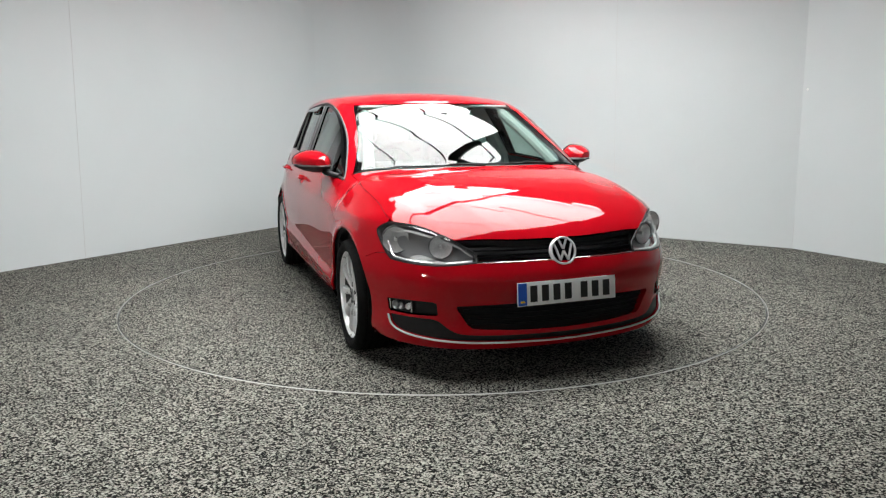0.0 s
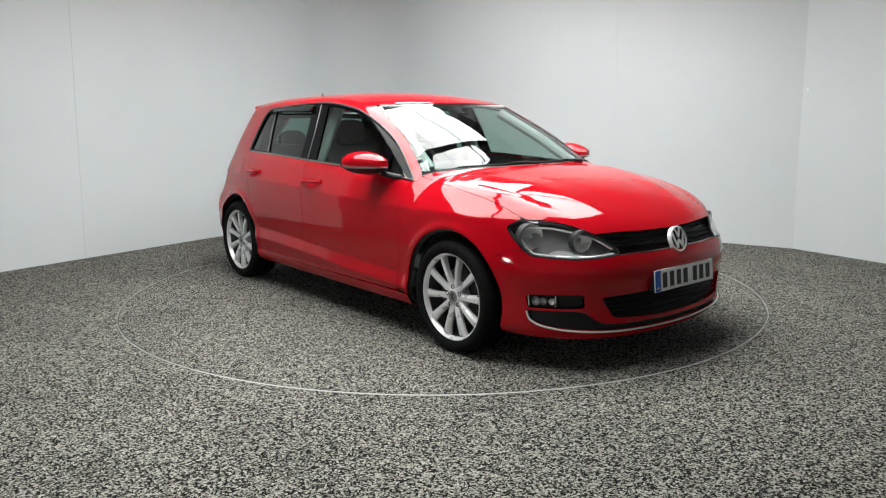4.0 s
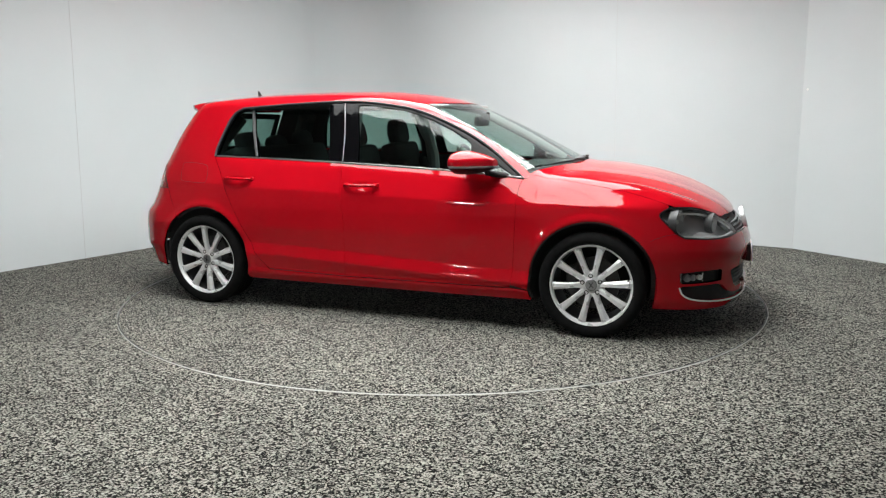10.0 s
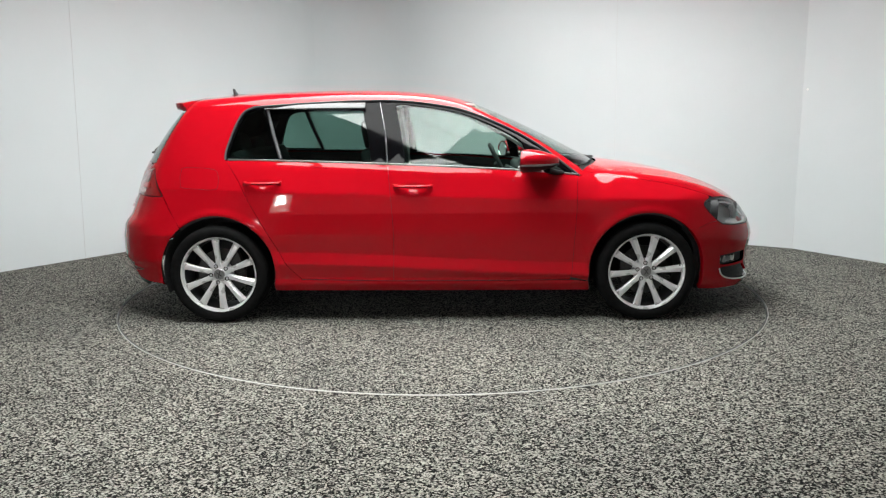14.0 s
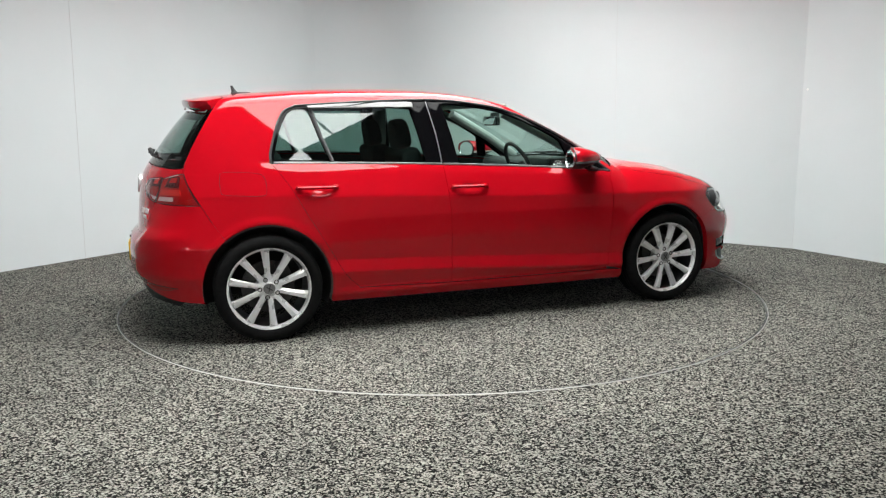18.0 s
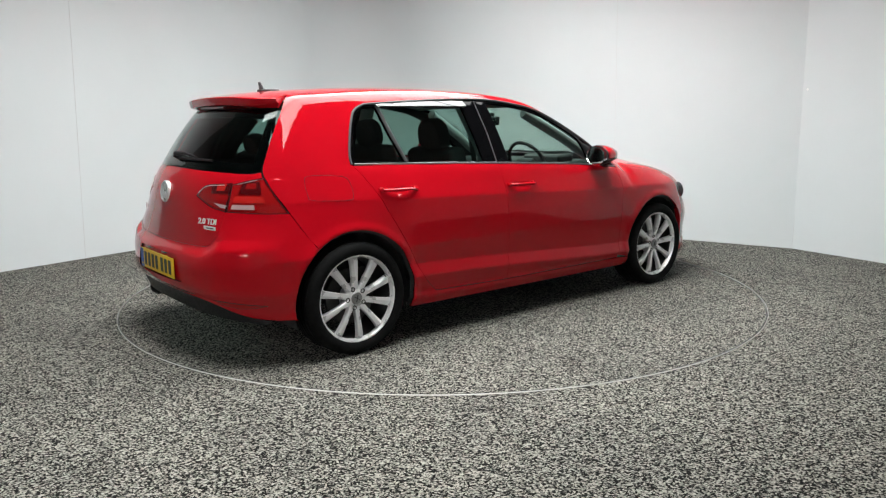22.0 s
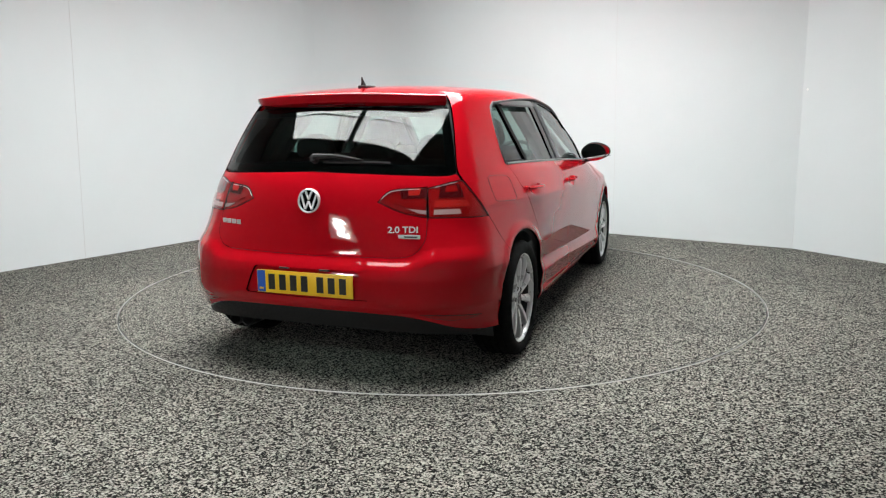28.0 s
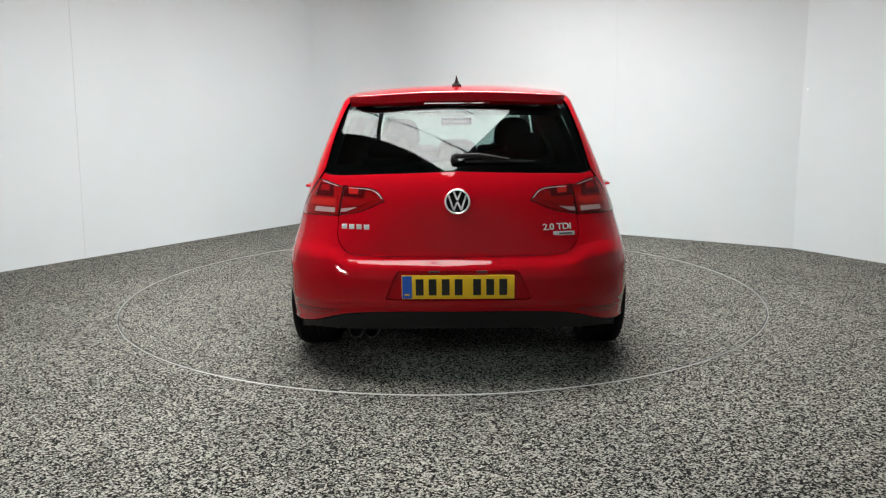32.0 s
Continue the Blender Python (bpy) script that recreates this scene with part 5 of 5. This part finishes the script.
def tail_frame(y0, y1, z, out=0.004):
    """Axes for writing along the tail from y0 to y1: x along, y up, z out."""
    a, b = Vector(tail_at(y0, z, out)), Vector(tail_at(y1, z, out))
    x = (b - a).normalized()
    zz = x.cross((Vector(tail_at(y0, z + 0.03, out)) - a).normalized()).normalized()
    yy = zz.cross(x)
    return Matrix.Translation(a) @ Matrix((x, yy, zz)).transposed().to_4x4()


lettering("2.0 TDI", 0.030, tail_frame(-0.398, -0.555, 0.724) @ Matrix.Diagonal((1.12, 1, 1, 1)), BADGE, tailgate, "engine_lettering", "chrome lettering 2.0 TDI")
p = tail_at(-0.498, 0.706)
nb = part("small_badge", box((0.104, 0.004, 0.019), (0, 0, 0), 0.001, Matrix.Translation(p) @ pose(0, 0, 0, 0, 0, -80)), BADGE, tailgate, "small rectangular chrome badge")
part("badge_text_bar", box((0.062, 0.002, 0.006), (0.008, -0.003, 0), 0, Matrix.Translation(p) @ pose(0, 0, 0, 0, 0, -80)), PLATE_BLACK, nb, smooth=False)
for i in range(4):
    p = tail_at(0.535 - 0.036 * i, 0.742)
    part("name_bar", box((0.026, 0.004, 0.023), (0, 0, 0), 0.002, Matrix.Translation(p) @ pose(0, 0, 0, 0, 0, -97)), BADGE, tailgate, "plain chrome badge bar")

# ---- wipers and aerial ----
def wiper(pts, arm, name="wiper"):
    p = above(pts)
    n = skin_normal(p)
    w = part(name, tube(p + n * 0.004, 0.0038, 8, flat=1.3), BLACK_PLASTIC, car, "black windscreen wiper")
    q = above(arm)
    part("wiper_arm", tube(q + skin_normal(q) * np.array([[0.004], [0.012], [0.012]]), lambda t: 0.009 - 0.004 * t, 8), BLACK_PLASTIC, w)


wiper([(1.005, 0.55), (1.072, 0.3), (1.093, 0.0), (1.092, -0.1)], [(1.045, 0.50), (1.066, 0.40), (1.074, 0.28)])
wiper([(1.091, 0.12), (1.085, -0.2), (1.036, -0.45), (1.006, -0.54)], [(1.106, 0.02), (1.100, -0.10), (1.086, -0.20)])
p = behind([(0.012, 1.052), (-0.10, 1.056), (-0.24, 1.042)])
n = skin_normal(p)
rw = part("rear_wiper", tube(p + n * np.array([[0.030], [0.028], [0.018]]), lambda t: 0.014 - 0.009 * t, 8), BLACK_PLASTIC, tailgate, "dark rear wiper")
p = behind([(-0.04, 1.036), (-0.20, 1.036), (-0.365, 1.032)])
part("wiper_blade", tube(p + skin_normal(p) * 0.012, 0.006, 6, flat=1.2), BLACK_PLASTIC, rw)
part("wiper_pivot", lathe([(0.001, 0.035), (0.017, 0.032), (0.02, 0.0)], 20, Matrix.Translation(behind([(0.012, 1.050)])[0]) @ pose(0, 0, 0, 0, -65)), BLACK_PLASTIC, rw)


def fin():
    bm = bmesh.new()
    rows = []
    zb = above([(-1.40, 0.0), (-1.31, 0.0)])[:, 2]
    for t in (0, 0.03, 0.08, 0.16, 0.3, 0.5, 0.75, 1.0):
        x0, x1 = -1.405 - 0.010 * t, -1.305 - 0.096 * t ** 0.28
        w = 0.022 * (1 - t) ** 1.6 + 0.003
        z = zb.min() - 0.002 + 0.056 * t
        rows.append([bm.verts.new(v) for v in ((x0, -w * 0.5, z), (x0, w * 0.5, z), ((x0 + x1) / 2, w, z), (x1, 0, z), ((x0 + x1) / 2, -w, z))])
    for a, b in zip(rows, rows[1:]):
        for i in range(5):
            bm.faces.new((a[i], a[(i + 1) % 5], b[(i + 1) % 5], b[i]))
    bm.faces.new(rows[-1])
    bmesh.ops.recalc_face_normals(bm, faces=bm.faces)
    return bm


aerial = part("roof_aerial", fin(), BLACK_PLASTIC, car, "small black shark-fin aerial")
part("aerial_base", box((0.125, 0.050, 0.020), (-1.352, 0, above([(-1.352, 0.0)])[0][2]), 0.009, segments=3), BLACK_PLASTIC, aerial)

# ---- cabin ----
def cushion(size, at, tilt=0, bevel=0.05):
    return box(size, (0, 0, 0), bevel, pose(*at, 0, tilt), 4)


def pad(size, at, tilt):
    """A rounded head rest, broader at its foot."""
    bm = bmesh.new()
    loops = []
    for u in (-1, -0.92, -0.6, 0, 0.6, 0.92, 1):
        k = {1: 0.62, 0.92: 0.84, 0.6: 0.97, 0: 1.0}[abs(u)]
        loop = []
        for i in range(28):
            a = 2 * math.pi * i / 28
            c, d = math.cos(a), math.sin(a)
            z = math.copysign(abs(d) ** 0.7, d)
            loop.append(bm.verts.new((u * size[0] / 2, k * size[1] / 2 * math.copysign(abs(c) ** 0.7, c) * (0.92 - 0.10 * z), k * z * size[2] / 2)))
        loops.append(loop)
    for a, b in zip(loops, loops[1:]):
        for i in range(28):
            bm.faces.new((a[i], a[(i + 1) % 28], b[(i + 1) % 28], b[i]))
    bm.faces.new(loops[0][::-1])
    bm.faces.new(loops[-1])
    bmesh.ops.recalc_face_normals(bm, faces=bm.faces)
    bmesh.ops.transform(bm, matrix=pose(*at, 0, tilt), verts=bm.verts)
    return bm


for y in (-0.37, 0.37):
    seat = part("seat", cushion((0.50, 0.50, 0.16), (0.02, y, 0.50), -6), CLOTH, car, "dark cloth front seat")
    part("backrest", merge(cushion((0.13, 0.48, 0.58), (-0.33, y, 0.78), -14), cushion((0.16, 0.09, 0.40), (-0.28, y + 0.2, 0.74), -14, 0.035), cushion((0.16, 0.09, 0.40), (-0.28, y - 0.2, 0.74), -14, 0.035)), CLOTH, seat)
    part("headrest", pad((0.10, 0.265, 0.20), (-0.405, y, 1.145), -10), CLOTH, seat)
    for d in (-0.06, 0.06):
        part("headrest_post", tube([(-0.385, y + d, 0.98), (-0.40, y + d, 1.08)], 0.006, 8), CHROME, seat)
bench = part("rear_bench", merge(cushion((0.50, 1.25, 0.16), (-0.85, 0, 0.52), -6), cushion((0.14, 1.26, 0.56), (-1.17, 0, 0.78), -20)), CLOTH, car, "dark cloth rear bench")
for y in (-0.38, 0.0, 0.38):
    part("headrest", pad((0.09, 0.25, 0.14), (-1.27, y, 1.09 if y else 1.06), -16), CLOTH, bench)
part("parcel_shelf", box((0.50, 1.16, 0.02), (-1.53, 0, 0.985), 0.008), CABIN, car)
dash = part("dashboard", merge(box((0.42, 1.36, 0.24), (0.80, 0, 0.815), 0.06, segments=4), box((0.16, 1.30, 0.34), (0.68, 0, 0.66), 0.05), box((0.16, 0.36, 0.07), (0.66, -0.37, 0.945), 0.03, segments=3)), CABIN, car, "dark moulded dashboard")
part("infotainment_screen", box((0.01, 0.24, 0.13), (0.595, 0, 0.83), 0.004), GLOSS_BLACK, dash)
part("dash_trim", box((0.006, 0.5, 0.02), (0.60, 0.37, 0.78), 0.002), SATIN, dash)
m = pose(0.455, -0.37, 0.915, 0, 64, 0)
sw = part("steering_wheel", merge(lathe([(0.172 + 0.013 * math.cos(a), 0.013 * math.sin(a)) for a in np.linspace(0, 2 * math.pi, 11)[:-1]], 48, m, True), box((0.10, 0.15, 0.05), (0, 0, -0.01), 0.02, m), box((0.03, 0.32, 0.016), (0, 0, -0.005), 0.006, m), box((0.16, 0.03, 0.016), (0.08, 0, -0.005), 0.006, m)), CABIN, car, "black three-spoke steering wheel")
part("spoke_trim", box((0.02, 0.05, 0.02), (0, 0.09, 0.0), 0.005, m), SATIN, sw)
part("steering_column", tube([(0.47, -0.37, 0.905), (0.70, -0.37, 0.80)], 0.04, 12), CABIN, car)
rv = part("rear_view_mirror", box((0.035, 0.24, 0.065), (0.40, 0, 1.222), 0.014, segments=3), BLACK_PLASTIC, car, "black rear-view mirror")
part("mirror_mount", box((0.06, 0.05, 0.05), (0.425, 0, 1.258), 0.015), BLACK_PLASTIC, rv)
part("mirror_face", box((0.003, 0.22, 0.05), (0.381, 0, 1.222), 0.001), CHROME, rv)
for s in (1, -1):
    part("sun_visor", box((0.16, 0.40, 0.018), (0.20, s * 0.33, 1.325), 0.008, pose(0, 0, 0)), LINING, car)
    part("pillar_trim", tube([(0.27, s * 0.50, 1.275), (0.60, s * 0.565, 1.10), (0.86, s * 0.62, 0.94)], 0.034, 10), PILLAR_TRIM, car)
    part("centre_pillar_trim", tube([(-0.30, s * 0.53, 1.33), (-0.27, s * 0.66, 1.1), (-0.26, s * 0.74, 0.95), (-0.24, s * 0.76, 0.5)], 0.05, 10), PILLAR_TRIM, car)
    part("rear_pillar_trim", tube([(-1.26, s * 0.47, 1.28), (-1.38, s * 0.555, 1.10), (-1.43, s * 0.60, 0.95)], 0.07, 10), CABIN, car)
    belt = part("seat_belt", tube([(-0.31, s * 0.60, 1.20), (-0.30, s * 0.64, 1.0), (-0.25, s * 0.62, 0.7)], 0.02, 6, flat=0.15), CLOTH, car)
part("centre_console", box((0.75, 0.20, 0.26), (0.20, 0, 0.50), 0.03), CABIN, car)
# ---- the turntable turns with the car on it ----
OFFSET = Vector((-0.049, -0.115, 0))


def motions():
    rows, base = [], []
    for t in range(0, 33):
        turn = pose(0, 0, 0, 0, 0, -70.71 + 4.986 * t)
        rows.append((t, turn @ Matrix.Translation(OFFSET)))
        base.append((t, turn))
    walk(car, rows)
    walk(turntable, base)


motions()
